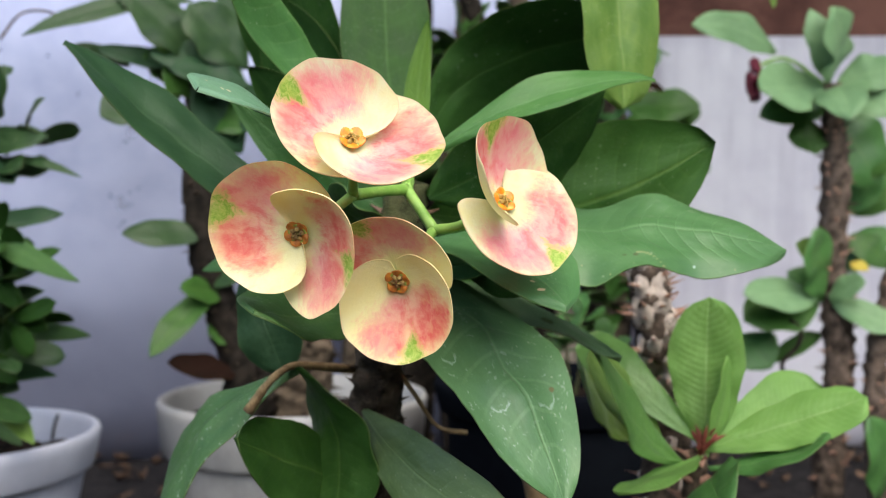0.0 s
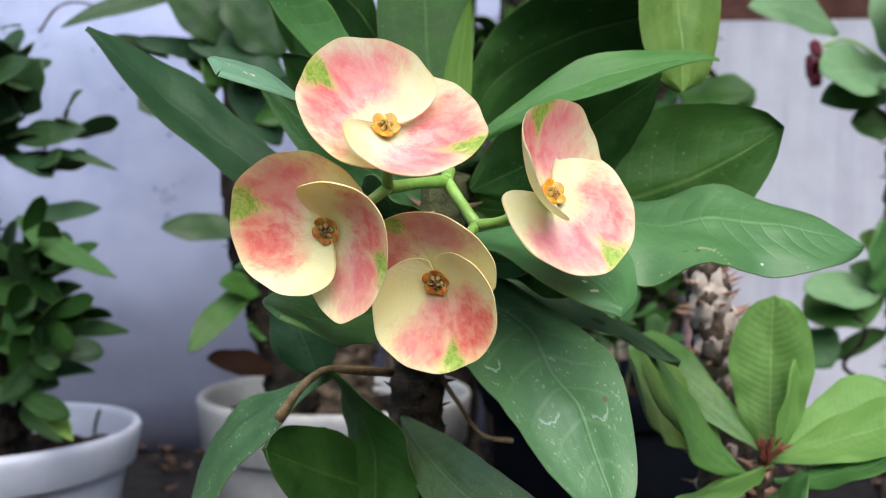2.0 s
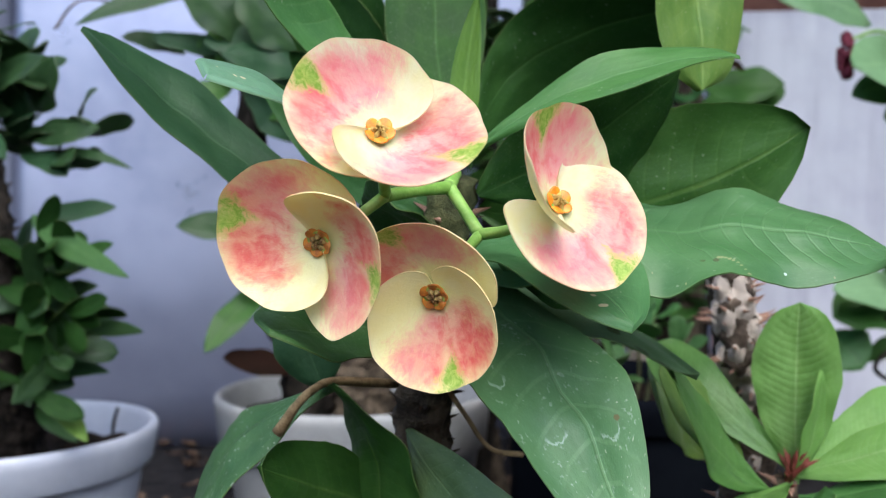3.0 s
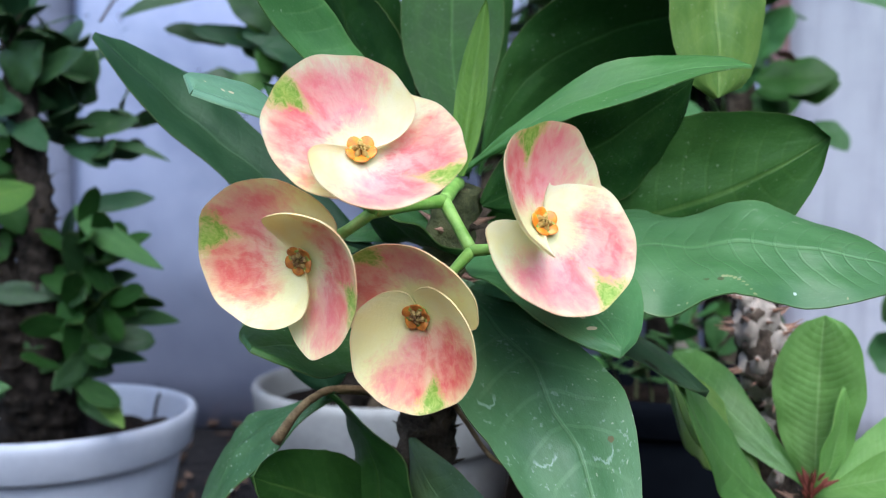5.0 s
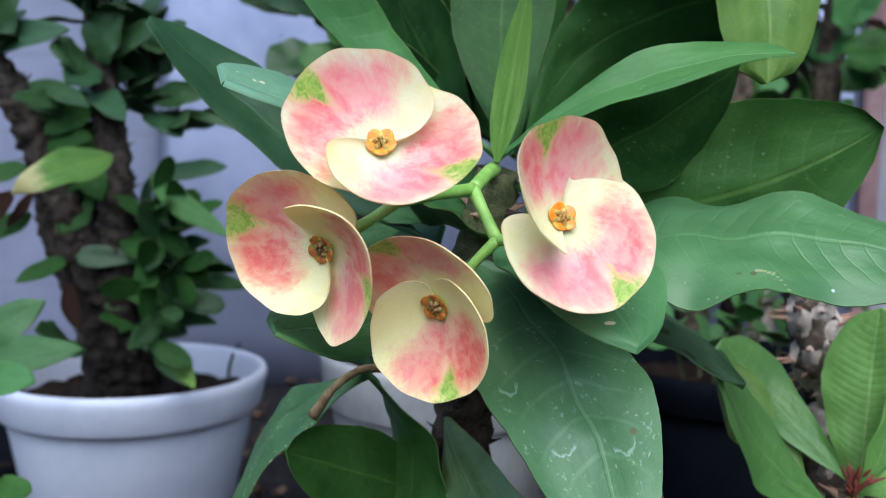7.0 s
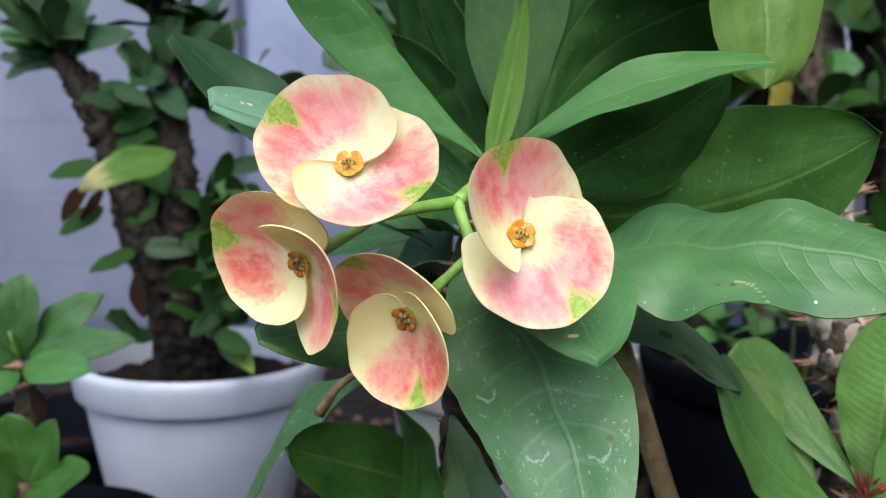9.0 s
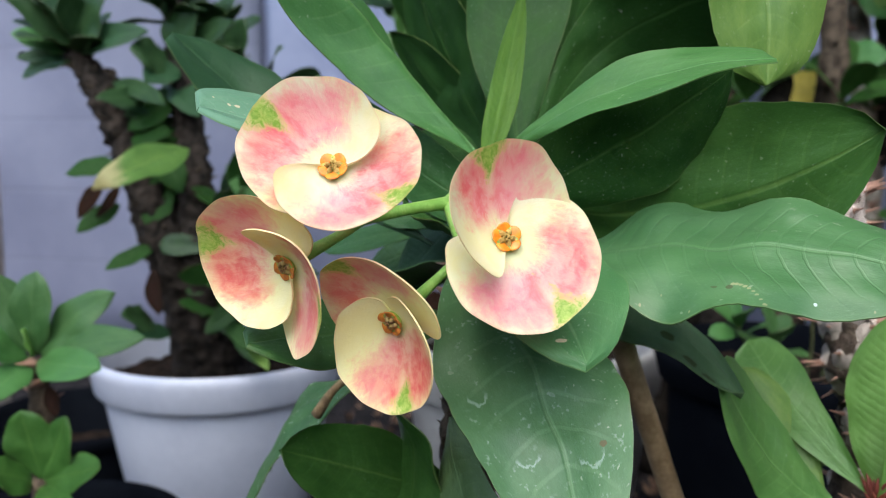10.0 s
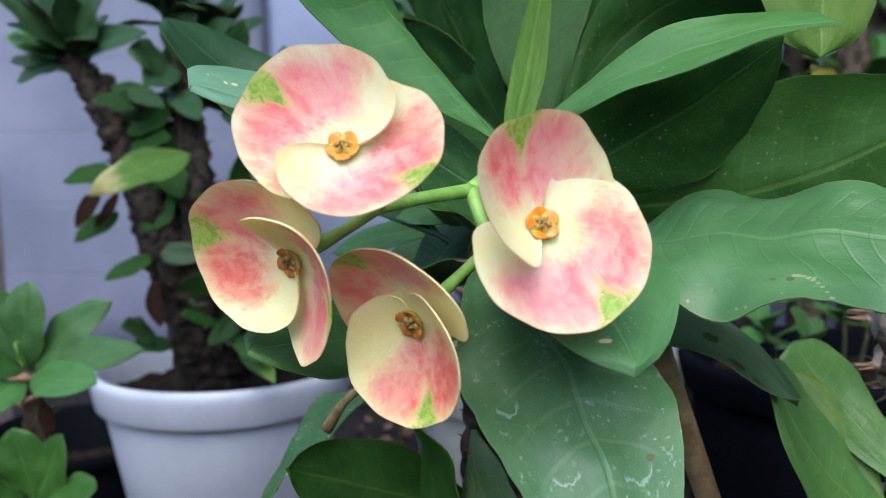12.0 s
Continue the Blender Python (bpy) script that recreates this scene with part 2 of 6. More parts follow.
def bract_material(name, cream_deep, cream_pale, inner, outer, strong, spread, heart=0.3, share=0.45, lean=0.0):
    """Cream bract with two cloudy pink flanks that fray outwards, a pale crease and green brushed on at the tip."""
    k = Mat(name)
    p, q = k.uv()                      # p: angle / 142 degrees, q: 0 centre to 1 rim
    a = k.math("ABSOLUTE", p)
    shift = k.math("MULTIPLY", k.rand(), 53.0)
    spot = k.combine(k.math("MULTIPLY", q, k.math("COSINE", k.math("MULTIPLY", p, 2.478))), k.math("MULTIPLY", q, k.math("SINE", k.math("MULTIPLY", p, 2.478))), shift)
    streak = k.noise(1.0, k.combine(k.math("MULTIPLY", p, 11.0), k.math("MULTIPLY", q, 3.6), shift), 5.0, 0.66, 0.9)
    blot = k.noise(2.2, spot, 3.0, 0.55)
    cloud = k.noise(5.0, spot, 4.0, 0.6, 0.4)
    patch = k.noise(11.0, spot, 4.0, 0.62, 0.8)
    vein = k.noise(1.0, k.combine(k.math("MULTIPLY", p, 48.0), k.math("MULTIPLY", q, 8.0), shift), 4.0, 0.75, 1.8)
    wob = k.math("ADD", k.math("MULTIPLY", k.math("SUBTRACT", blot, 0.5), 0.50), k.math("MULTIPLY", k.math("SUBTRACT", streak, 0.5), 0.24))
    fray = k.math("ADD", wob, k.math("ADD", k.math("MULTIPLY", k.math("SUBTRACT", vein, 0.5), 0.16), k.math("MULTIPLY", k.math("SUBTRACT", patch, 0.5), 0.22)))
    wide = k.math("ADD", a, k.math("MULTIPLY", p, lean))
    flank = k.math("MULTIPLY", k.smooth(k.math("ADD", wide, fray), spread + 0.05, spread - 0.30), k.smooth(k.math("ADD", q, k.math("MULTIPLY", fray, 0.8)), heart, heart + 0.30))
    rim = k.smooth(k.math("ADD", q, k.math("MULTIPLY", fray, 0.75)), 1.10, 0.80)
    flank = k.math("MULTIPLY", flank, rim)
    flank = k.math("MULTIPLY", flank, k.math("ADD", 0.76, k.math("MULTIPLY", k.smooth(cloud, 0.30, 0.66), 0.30)), clamp=True)
    mid = k.math("MULTIPLY", k.math("MULTIPLY", k.smooth(k.math("ABSOLUTE", k.math("ADD", p, k.math("MULTIPLY", k.math("SUBTRACT", cloud, 0.5), 0.05))), 0.05, 0.0), k.smooth(q, 0.42, 0.75)), 0.50)
    flank = k.math("MULTIPLY", flank, k.math("SUBTRACT", 1.0, mid))
    cream = k.mix(k.smooth(blot, 0.3, 0.7), cream_deep, cream_pale)
    pink = k.mix(k.smooth(q, 0.35, 0.85), inner, outer)
    ruddy = k.smooth(k.math("ADD", k.math("ADD", k.math("MULTIPLY", cloud, 0.55), k.math("MULTIPLY", streak, 0.30)), k.math("ADD", k.math("MULTIPLY", patch, 0.15), k.math("MULTIPLY", p, 0.16))), 0.40, 0.66)
    pink = k.mix(k.math("MULTIPLY", ruddy, 0.85), pink, strong)
    pink = k.mix(k.math("MULTIPLY", k.smooth(p, 0.05, -0.25), 0.22), pink, (0.96, 0.50, 0.60, 1))
    col = k.mix(flank, cream, pink)
    inside = k.smooth(flank, 0.05, 0.4)
    col = k.mix(k.math("MULTIPLY", k.math("MULTIPLY", k.smooth(vein, 0.52, 0.70), inside), 0.20), col, (0.82, 0.16, 0.18, 1))
    col = k.mix(k.math("MULTIPLY", k.math("MULTIPLY", k.smooth(vein, 0.48, 0.28), inside), 0.18), col, (0.97, 0.72, 0.66, 1))
    grit = k.noise(13.0, spot, 5.0, 0.72, 1.0)
    off = k.math("ADD", 0.02, k.math("MULTIPLY", k.math("SUBTRACT", blot, 0.5), 0.20))
    reach = k.math("ADD", 0.025, k.math("MULTIPLY", k.smooth(q, 0.60, 1.0), 0.115))
    near = k.smooth(k.math("DIVIDE", k.math("ABSOLUTE", k.math("SUBTRACT", p, off)), reach), 1.0, 0.1)
    tip = k.math("MULTIPLY", k.smooth(k.math("ADD", q, k.math("MULTIPLY", k.math("SUBTRACT", streak, 0.5), 0.4)), 0.52, 0.94), near)
    tip = k.math("ADD", tip, k.math("MULTIPLY", k.math("SUBTRACT", grit, 0.5), 1.7))
    tip = k.math("MULTIPLY", tip, k.smooth(near, 0.0, 0.15))
    col = k.mix(k.math("MULTIPLY", k.smooth(tip, 0.08, 0.45), 0.60), col, (0.72, 0.62, 0.20, 1))
    col = k.mix(k.math("MULTIPLY", k.smooth(tip, 0.42, 0.92), 0.85), col, k.mix(k.smooth(grit, 0.42, 0.62), (0.44, 0.62, 0.11, 1), (0.20, 0.45, 0.03, 1)))
    col = k.mix(k.math("MULTIPLY", k.smooth(q, 0.25, 0.10), 0.45), col, (0.56, 0.62, 0.22, 1))
    height = k.math("ADD", k.math("MULTIPLY", vein, 0.28), k.math("ADD", k.math("MULTIPLY", mid, -0.8), k.math("ADD", k.math("MULTIPLY", cloud, 0.7), k.math("MULTIPLY", patch, 0.4))))
    col = k.mix(k.math("MULTIPLY", k.smooth(q, 0.97, 0.997), 0.26), col, (0.78, 0.46, 0.30, 1))
    bumped = k.bump(height, 0.40, 0.0007)
    k.end(col, 0.46, 0.0, 0.4)
    k.through_light(col, share, bumped)
    return k.m


BRACT = bract_material("bract_cream_pink", (0.88, 0.84, 0.50, 1), (0.89, 0.87, 0.66, 1), (0.92, 0.50, 0.52, 1), (0.90, 0.32, 0.33, 1), (0.86, 0.19, 0.20, 1), 0.60, 0.20)
BRACT_TOP = bract_material("bract_cream_edged", (0.88, 0.84, 0.50, 1), (0.89, 0.87, 0.62, 1), (0.91, 0.46, 0.46, 1), (0.89, 0.30, 0.30, 1), (0.85, 0.18, 0.18, 1), 0.50, 0.14, 0.45, 0.12)
BRACT_LAST = bract_material("bract_cream_red_heart", (0.95, 0.88, 0.42, 1), (0.96, 0.91, 0.53, 1), (0.92, 0.45, 0.36, 1), (0.88, 0.25, 0.20, 1), (0.82, 0.13, 0.11, 1), 0.47, 0.10, 0.30, -0.18)
BRACT_FADED = bract_material("bract_cream_faded", (0.96, 0.89, 0.45, 1), (0.97, 0.92, 0.57, 1), (0.94, 0.60, 0.46, 1), (0.92, 0.42, 0.32, 1), (0.88, 0.28, 0.22, 1), 0.60, 0.28, 0.30)
BRACT_OLD = bract_material("bract_cream_salmon", (0.96, 0.89, 0.45, 1), (0.97, 0.92, 0.56, 1), (0.94, 0.52, 0.42, 1), (0.90, 0.29, 0.23, 1), (0.85, 0.15, 0.13, 1), 0.58, 0.22, 0.30)


def plain(name, dark, light, scale, rough=0.5, spec=0.5, strength=0.3, distance=0.001, detail=4.0, metal=0.0):
    """A surface of two tones, mixed by a coarse and a fine grain."""
    k = Mat(name)
    coarse, fine = k.noise(scale, None, detail, 0.6), k.noise(scale * 9.0, None, 3.0, 0.6)
    f = k.smooth(k.math("ADD", k.math("MULTIPLY", coarse, 0.75), k.math("MULTIPLY", fine, 0.25)), 0.34, 0.66)
    col = k.mix(f, dark, light)
    k.bump(k.math("ADD", coarse, k.math("MULTIPLY", fine, 0.4)), strength, distance)
    return k.end(col, k.math("ADD", rough - 0.06, k.math("MULTIPLY", fine, 0.14)), metal, spec)


GLAND = plain("nectar_gland_orange", (0.62, 0.155, 0.008, 1), (0.82, 0.275, 0.016, 1), 300.0, 0.35, 0.5, 0.2, 0.0003)
ANTHER = plain("anther_brown", (0.10, 0.035, 0.015, 1), (0.42, 0.30, 0.10, 1), 900.0, 0.7, 0.3, 0.5, 0.0003)
CUP = plain("cyathium_green", (0.16, 0.26, 0.03, 1), (0.40, 0.44, 0.10, 1), 500.0, 0.5, 0.4, 0.2, 0.0003)
STALK = plain("flower_stalk_green", (0.16, 0.33, 0.055, 1), (0.27, 0.46, 0.11, 1), 160.0, 0.45, 0.4, 0.15, 0.0004)
BARK = plain("bark_brown", (0.028, 0.020, 0.014, 1), (0.14, 0.105, 0.075, 1), 110.0, 0.9, 0.2, 0.9, 0.003)
STEM_TOP = plain("stem_top_olive", (0.030, 0.034, 0.014, 1), (0.10, 0.105, 0.045, 1), 130.0, 0.8, 0.25, 0.7, 0.002)
BARK_PALE = plain("bark_pale_grey", (0.10, 0.075, 0.055, 1), (0.50, 0.43, 0.36, 1), 75.0, 0.85, 0.25, 0.8, 0.003)
BARK_MOTTLED = plain("bark_mottled", (0.018, 0.013, 0.010, 1), (0.17, 0.125, 0.10, 1), 95.0, 0.85, 0.2, 0.9, 0.003)
# Near-black bark; on the back stems the tone also holds their shade.
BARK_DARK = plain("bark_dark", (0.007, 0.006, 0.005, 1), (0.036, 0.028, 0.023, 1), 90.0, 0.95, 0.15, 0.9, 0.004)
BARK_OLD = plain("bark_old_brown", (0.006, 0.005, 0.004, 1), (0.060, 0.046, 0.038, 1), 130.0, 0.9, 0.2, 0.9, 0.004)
KNOB = plain("corky_knob_pale", (0.30, 0.23, 0.19, 1), (0.82, 0.72, 0.65, 1), 120.0, 0.8, 0.25, 0.6, 0.002)
THORN = plain("thorn_brown", (0.17, 0.075, 0.05, 1), (0.44, 0.27, 0.20, 1), 200.0, 0.6, 0.3, 0.2, 0.0005)
TWIG = plain("twig_tan", (0.15, 0.095, 0.05, 1), (0.36, 0.25, 0.13, 1), 140.0, 0.75, 0.25, 0.6, 0.001)
BAMBOO = plain("bamboo_tan", (0.26, 0.165, 0.085, 1), (0.54, 0.38, 0.22, 1), 60.0, 0.6, 0.35, 0.3, 0.0008)
WHITE_PLASTIC = plain("white_plastic", (0.42, 0.445, 0.55, 1), (0.495, 0.52, 0.62, 1), 14.0, 0.45, 0.45, 0.06, 0.001)
# Pot plastic greyed down: the plant's shade on it is put into the colour.
SHADED_PLASTIC = plain("shaded_off_white_plastic", (0.26, 0.26, 0.265, 1), (0.35, 0.35, 0.36, 1), 18.0, 0.55, 0.4, 0.10, 0.001)
BLACK_PLASTIC = plain("black_plastic", (0.0028, 0.0034, 0.0055, 1), (0.0052, 0.0064, 0.009, 1), 16.0, 0.9, 0.01, 0.08, 0.001)
SOIL = plain("soil_dark", (0.008, 0.006, 0.005, 1), (0.042, 0.027, 0.020, 1), 120.0, 1.0, 0.1, 1.0, 0.006)
GROUND = plain("ground_dark", (0.009, 0.008, 0.009, 1), (0.034, 0.030, 0.031, 1), 45.0, 0.95, 0.15, 1.0, 0.006)
SHEET = plain("sheet_blue_grey", (0.180, 0.192, 0.295, 1), (0.285, 0.298, 0.415, 1), 1.9, 0.29, 0.5, 0.14, 0.008, metal=0.62)


def plaster_material():
    """Whitewash with lilac stains that ran down it, patches and pits."""
    k = Mat("plaster_white")
    at = k.n.new("ShaderNodeSeparateXYZ")
    k.t.links.new(k.n.new("ShaderNodeTexCoord").outputs["Object"], at.inputs[0])
    runs = k.noise(1.0, k.combine(k.math("MULTIPLY", at.outputs[0], 26.0), 0.0, k.math("MULTIPLY", at.outputs[2], 2.2)), 4.0, 0.6, 0.4)
    cloudy, grain = k.noise(6.0, None, 4.0, 0.6), k.noise(70.0, None, 3.0, 0.6)
    col = k.mix(k.smooth(cloudy, 0.3, 0.7), (0.47, 0.45, 0.54, 1), (0.61, 0.595, 0.66, 1))
    col = k.mix(k.math("MULTIPLY", k.smooth(runs, 0.48, 0.72), 0.40), col, (0.33, 0.31, 0.40, 1))
    col = k.mix(k.math("MULTIPLY", k.smooth(runs, 0.44, 0.30), 0.35), col, (0.72, 0.71, 0.75, 1))
    k.bump(k.math("ADD", cloudy, k.math("MULTIPLY", grain, 0.3)), 0.25, 0.003)
    return k.end(col, 0.8, 0.0, 0.3)


PLASTER = plaster_material()


def boards_material():
    """Pale painted boards laid level, with fine joints and weather marks."""
    k = Mat("boards_pale_lilac")
    at = k.n.new("ShaderNodeSeparateXYZ")
    k.t.links.new(k.n.new("ShaderNodeTexCoord").outputs["Object"], at.inputs[0])
    joint = k.smooth(k.math("SINE", k.math("MULTIPLY", at.outputs[2], 46.0)), 0.985, 0.9995)
    cloudy, grain = k.noise(4.0, None, 4.0, 0.6), k.noise(50.0, None, 3.0, 0.6)
    col = k.mix(k.smooth(cloudy, 0.3, 0.7), (0.136, 0.143, 0.215, 1), (0.192, 0.200, 0.282, 1))
    col = k.mix(k.math("MULTIPLY", joint, 0.35), col, (0.12, 0.125, 0.18, 1))
    k.bump(k.math("SUBTRACT", k.math("MULTIPLY", grain, 0.2), joint), 0.3, 0.003)
    return k.end(col, 0.55, 0.0, 0.4)


BOARDS = boards_material()
PINK_POST = plain("post_pinkish", (0.24, 0.13, 0.13, 1), (0.38, 0.24, 0.24, 1), 9.0, 0.8, 0.25, 0.4, 0.003)


def litter_material():
    k = Mat("litter_brown")
    pick = k.n.new("ShaderNodeNewGeometry").outputs["Random Per Island"]
    grain = k.noise(160.0, None, 4.0, 0.6)
    col = k.mix(pick, (0.05, 0.028, 0.018, 1), (0.24, 0.15, 0.10, 1))
    col = k.mix(k.smooth(grain, 0.4, 0.7), col, (0.10, 0.06, 0.045, 1))
    k.bump(grain, 0.5, 0.001)
    return k.end(col, 0.85, 0.0, 0.25)


LITTER = litter_material()
STIPULE = plain("stipule_red", (0.09, 0.018, 0.012, 1), (0.22, 0.055, 0.04, 1), 200.0, 0.6, 0.3, 0.2, 0.0005)
TAN = plain("bracteole_tan", (0.26, 0.14, 0.03, 1), (0.52, 0.38, 0.11, 1), 700.0, 0.6, 0.3, 0.4, 0.0003)
GLAND_OLD = plain("nectar_gland_rust", (0.34, 0.10, 0.015, 1), (0.60, 0.22, 0.03, 1), 300.0, 0.45, 0.5, 0.3, 0.0003)
TIMBER = plain("timber_red_brown", (0.075, 0.028, 0.022, 1), (0.17, 0.075, 0.058, 1), 9.0, 0.8, 0.25, 0.5, 0.003)
POST = plain("post_grey_brown", (0.14, 0.12, 0.12, 1), (0.28, 0.24, 0.24, 1), 12.0, 0.8, 0.25, 0.5, 0.003)
BLOOM = plain("bloom_maroon", (0.07, 0.008, 0.018, 1), (0.20, 0.03, 0.055, 1), 150.0, 0.7, 0.3, 0.8, 0.002)


# ---- builders ----
def mesh_object(name, verts, faces, material, parent=None, label="", uvs=None, smooth=True):
    me = bpy.data.meshes.new(name)
    me.from_pydata([tuple(float(c) for c in v) for v in verts], [], faces)
    me.polygons.foreach_set("use_smooth", [smooth] * len(me.polygons))
    if uvs is not None:
        layer = me.uv_layers.new(name="UVMap")
        for loop in me.loops:
            layer.data[loop.index].uv = uvs[loop.vertex_index]
    me.materials.append(material)
    ob = new(name, me)
    if parent is not None:
        ob.parent = parent
    if label:
        tagged(ob, label)
    return ob


def thing(name, x, y, z, label, category, group="", kind=""):
    ob = new(name)
    ob.empty_display_size = 0.02
    ob.location = (x, y, z)
    bpy.context.view_layer.update()
    return tagged(ob, label, category, group, kind)


def under(ob, parent):
    """Hangs ob under parent without moving it."""
    ob.parent = parent
    ob.matrix_parent_inverse = parent.matrix_basis.inverted()
    return ob


def spline(points, n):
    """A smooth path through a few points, and its parameter."""
    pts = np.array([points[0], *points, points[-1]], float)
    pts[0], pts[-1] = 2 * pts[1] - pts[2], 2 * pts[-2] - pts[-3]
    out = []
    m = len(points) - 1
    for i in range(n + 1):
        x = i / n * m
        j = min(int(x), m - 1)
        f = x - j
        a, b, c, d = pts[j:j + 4]
        out.append(0.5 * (2 * b + (c - a) * f + (2 * a - 5 * b + 4 * c - d) * f * f + (3 * b - a - 3 * c + d) * f ** 3))
    return np.array(out)


def tube(name, points, radii, material, parent, label="", n=24, seg=12, knob=0.0, knob_size=0.01, rings=0):
    """A rounded stem along a path; knob makes it uneven, rings adds joints."""
    path = spline(points, n)
    rad = np.interp(np.linspace(0, 1, n + 1), np.linspace(0, 1, len(radii)), radii)
    verts, faces = [], []
    ref = Vector((0.31, 0.87, 0.2))
    for i, c in enumerate(path):
        d = Vector(path[min(i + 1, n)] - path[max(i - 1, 0)]).normalized()
        u = d.cross(ref).normalized()
        w = d.cross(u)
        for j in range(seg):
            th = 2 * math.pi * j / seg
            r = rad[i]
            if knob:
                r *= 1 + knob * noise.noise(Vector(c) / knob_size + Vector((math.cos(th), math.sin(th), 0.4 * math.sin(2 * th))) * 2.6)
            if rings and i % rings == 0:
                r *= 1.09
            verts.append(Vector(c) + float(r) * (math.cos(th) * u + math.sin(th) * w))
    for i in range(n):
        for j in range(seg):
            k = (j + 1) % seg
            faces.append((i * seg + j, i * seg + k, (i + 1) * seg + k, (i + 1) * seg + j))
    faces.append(tuple(range(seg))[::-1])
    faces.append(tuple(n * seg + j for j in range(seg)))
    ob = mesh_object(name, verts, faces, material)
    under(ob, parent)
    return tagged(ob, label) if label else ob


def close_rim(verts, faces, uvs, rim, k):
    """Joins the upper and the lower side of a blade along its edge, with vertices of its own."""
    z, m = len(verts), len(rim)
    verts += [verts[i] for i in rim] + [verts[k + i] for i in rim]
    uvs += [uvs[i] for i in rim] + [uvs[i] for i in rim]
    for i in range(m):
        j = (i + 1) % m
        faces.append((z + i, z + j, z + m + j, z + m + i))


def leaf_mesh(base, tip, roll, half, peak, bend, side, fold, twist, wave, waves, seed, n=26, cols=10, thick=0.00045, snake=0.0, phase=None):
    """A blade along a bowed midrib: obovate, folded along it, twisted, with a wavy margin and a thickness."""
    rnd = random.Random(seed)
    B, T = Vector(base), Vector(tip)
    D = T - B
    L = D.length
    d = D / L
    up = Vector((0, -0.25, 1.0))
    n0 = up - d * up.dot(d)
    if n0.length < 0.2:
        n0 = Vector((0, -1, 0)) + d * d.y
    n0.normalize()
    n0 = Matrix.Rotation(roll, 3, d) @ n0
    s0 = d.cross(n0)
    a, b = peak * 1.5, (1 - peak) * 1.5
    ph = phase or [rnd.uniform(0, 6.28) for _ in range(4)]
    verts, uvs, norms = [], [], []
    for i in range(n + 1):
        s = i / n
        s_ = min(max(s, 1e-6), 1 - 1e-6)
        w = half * (s_ / peak) ** a * ((1 - s_) / (1 - peak)) ** b
        w = max(w, 0.0011 * (1 - s) + 0.00005)
        c = B + D * s + 4 * s * (1 - s) * L * (bend * n0 + side * s0)
        c = c + snake * L * math.cos((s - 0.57) * 6.28 / 0.33) * min(max((s - 0.4) * 4, 0), 1) * (1 - s) * 2.4 * s0
        th = twist * (s - 0.5)
        sn = math.cos(th) * s0 + math.sin(th) * n0
        nn = math.cos(th) * n0 - math.sin(th) * s0
        for j in range(cols + 1):
            v = 2 * j / cols - 1
            e = 0 if v < 0 else 1
            ww = w * (1 + 0.5 * wave * math.sin(waves * 5.1 * s + ph[2 + e]) * abs(v))
            lift = wave * half * v * v * math.sin(waves * 6.28 * s + ph[e]) * math.sin(math.pi * s)
            curl = -0.10 * half * (abs(v) ** 3)
            lift += 0.11 * half * noise.noise(Vector((s * L * 70, v * half * 95, seed * 3.7))) * math.sin(math.pi * s) * (1 - 0.5 * v * v)
            ww *= 1 + 0.030 * noise.noise(Vector((s * L * 260, 7.0 * e, seed * 1.9))) * abs(v) ** 4
            verts.append(c + v * ww * math.cos(fold) * sn + (abs(v) * ww * math.sin(fold) + lift + curl) * nn)
            uvs.append((s, v))
            norms.append(nn)
    faces = []
    m = cols + 1
    for i in range(n):
        for j in range(cols):
            faces.append((i * m + j, i * m + j + 1, (i + 1) * m + j + 1, (i + 1) * m + j))
    k = len(verts)
    verts += [p - q * thick for p, q in zip(verts, norms)]
    uvs += uvs
    faces += [tuple(k + x for x in f[::-1]) for f in faces]
    rim = [i * m for i in range(n + 1)] + [n * m + j for j in range(1, m)] + [i * m + cols for i in range(n - 1, -1, -1)] + [j for j in range(cols - 1, 0, -1)]
    close_rim(verts, faces, uvs, rim, k)
    return verts, faces, uvs


SEED = [0]


def leaf(parent, material, base, tip, roll, half, peak, bend, side, fold, twist, wave=0.10, waves=2.2, name="leaf", label="", n=26, cols=10, snake=0.0, phase=None):
    SEED[0] += 1
    verts, faces, uvs = leaf_mesh(base, tip, roll, half, peak, bend, side, fold, twist, wave, waves, SEED[0], n, cols, snake=snake, phase=phase)
    ob = mesh_object(name, verts, faces, material, None, label, uvs)
    return under(ob, parent)


def sprig(parent, material, heart, axis, count, length, half, seed, spread=(0.5, 1.25), name="leaf", n=14, cols=6, wild=0.4):
    """A whorl of leaves round a growing tip."""
    rnd = random.Random(seed)
    ax = Vector(axis).normalized()
    e1 = ax.cross(Vector((0.2, 0.9, 0.1))).normalized()
    e2 = ax.cross(e1)
    for i in range(count):
        th = i * 2.4 + rnd.uniform(-0.3, 0.3)
        out = spread[0] + (spread[1] - spread[0]) * (i / max(1, count - 1)) + rnd.uniform(-0.12, 0.12)
        d = math.cos(out) * ax + math.sin(out) * (math.cos(th) * e1 + math.sin(th) * e2)
        L = length * rnd.uniform(0.75, 1.15)
        b = Vector(heart) + ax * (-0.004 * i / count * 3)
        leaf(parent, material, b, b + d * L, rnd.uniform(-wild, wild), half * rnd.uniform(0.8, 1.15), rnd.uniform(0.55, 0.7), rnd.uniform(0.0, 0.10), rnd.uniform(-0.04, 0.04), rnd.uniform(0.05, 0.3), rnd.uniform(-0.3, 0.3), 0.08, 2.0, name, "", n, cols)


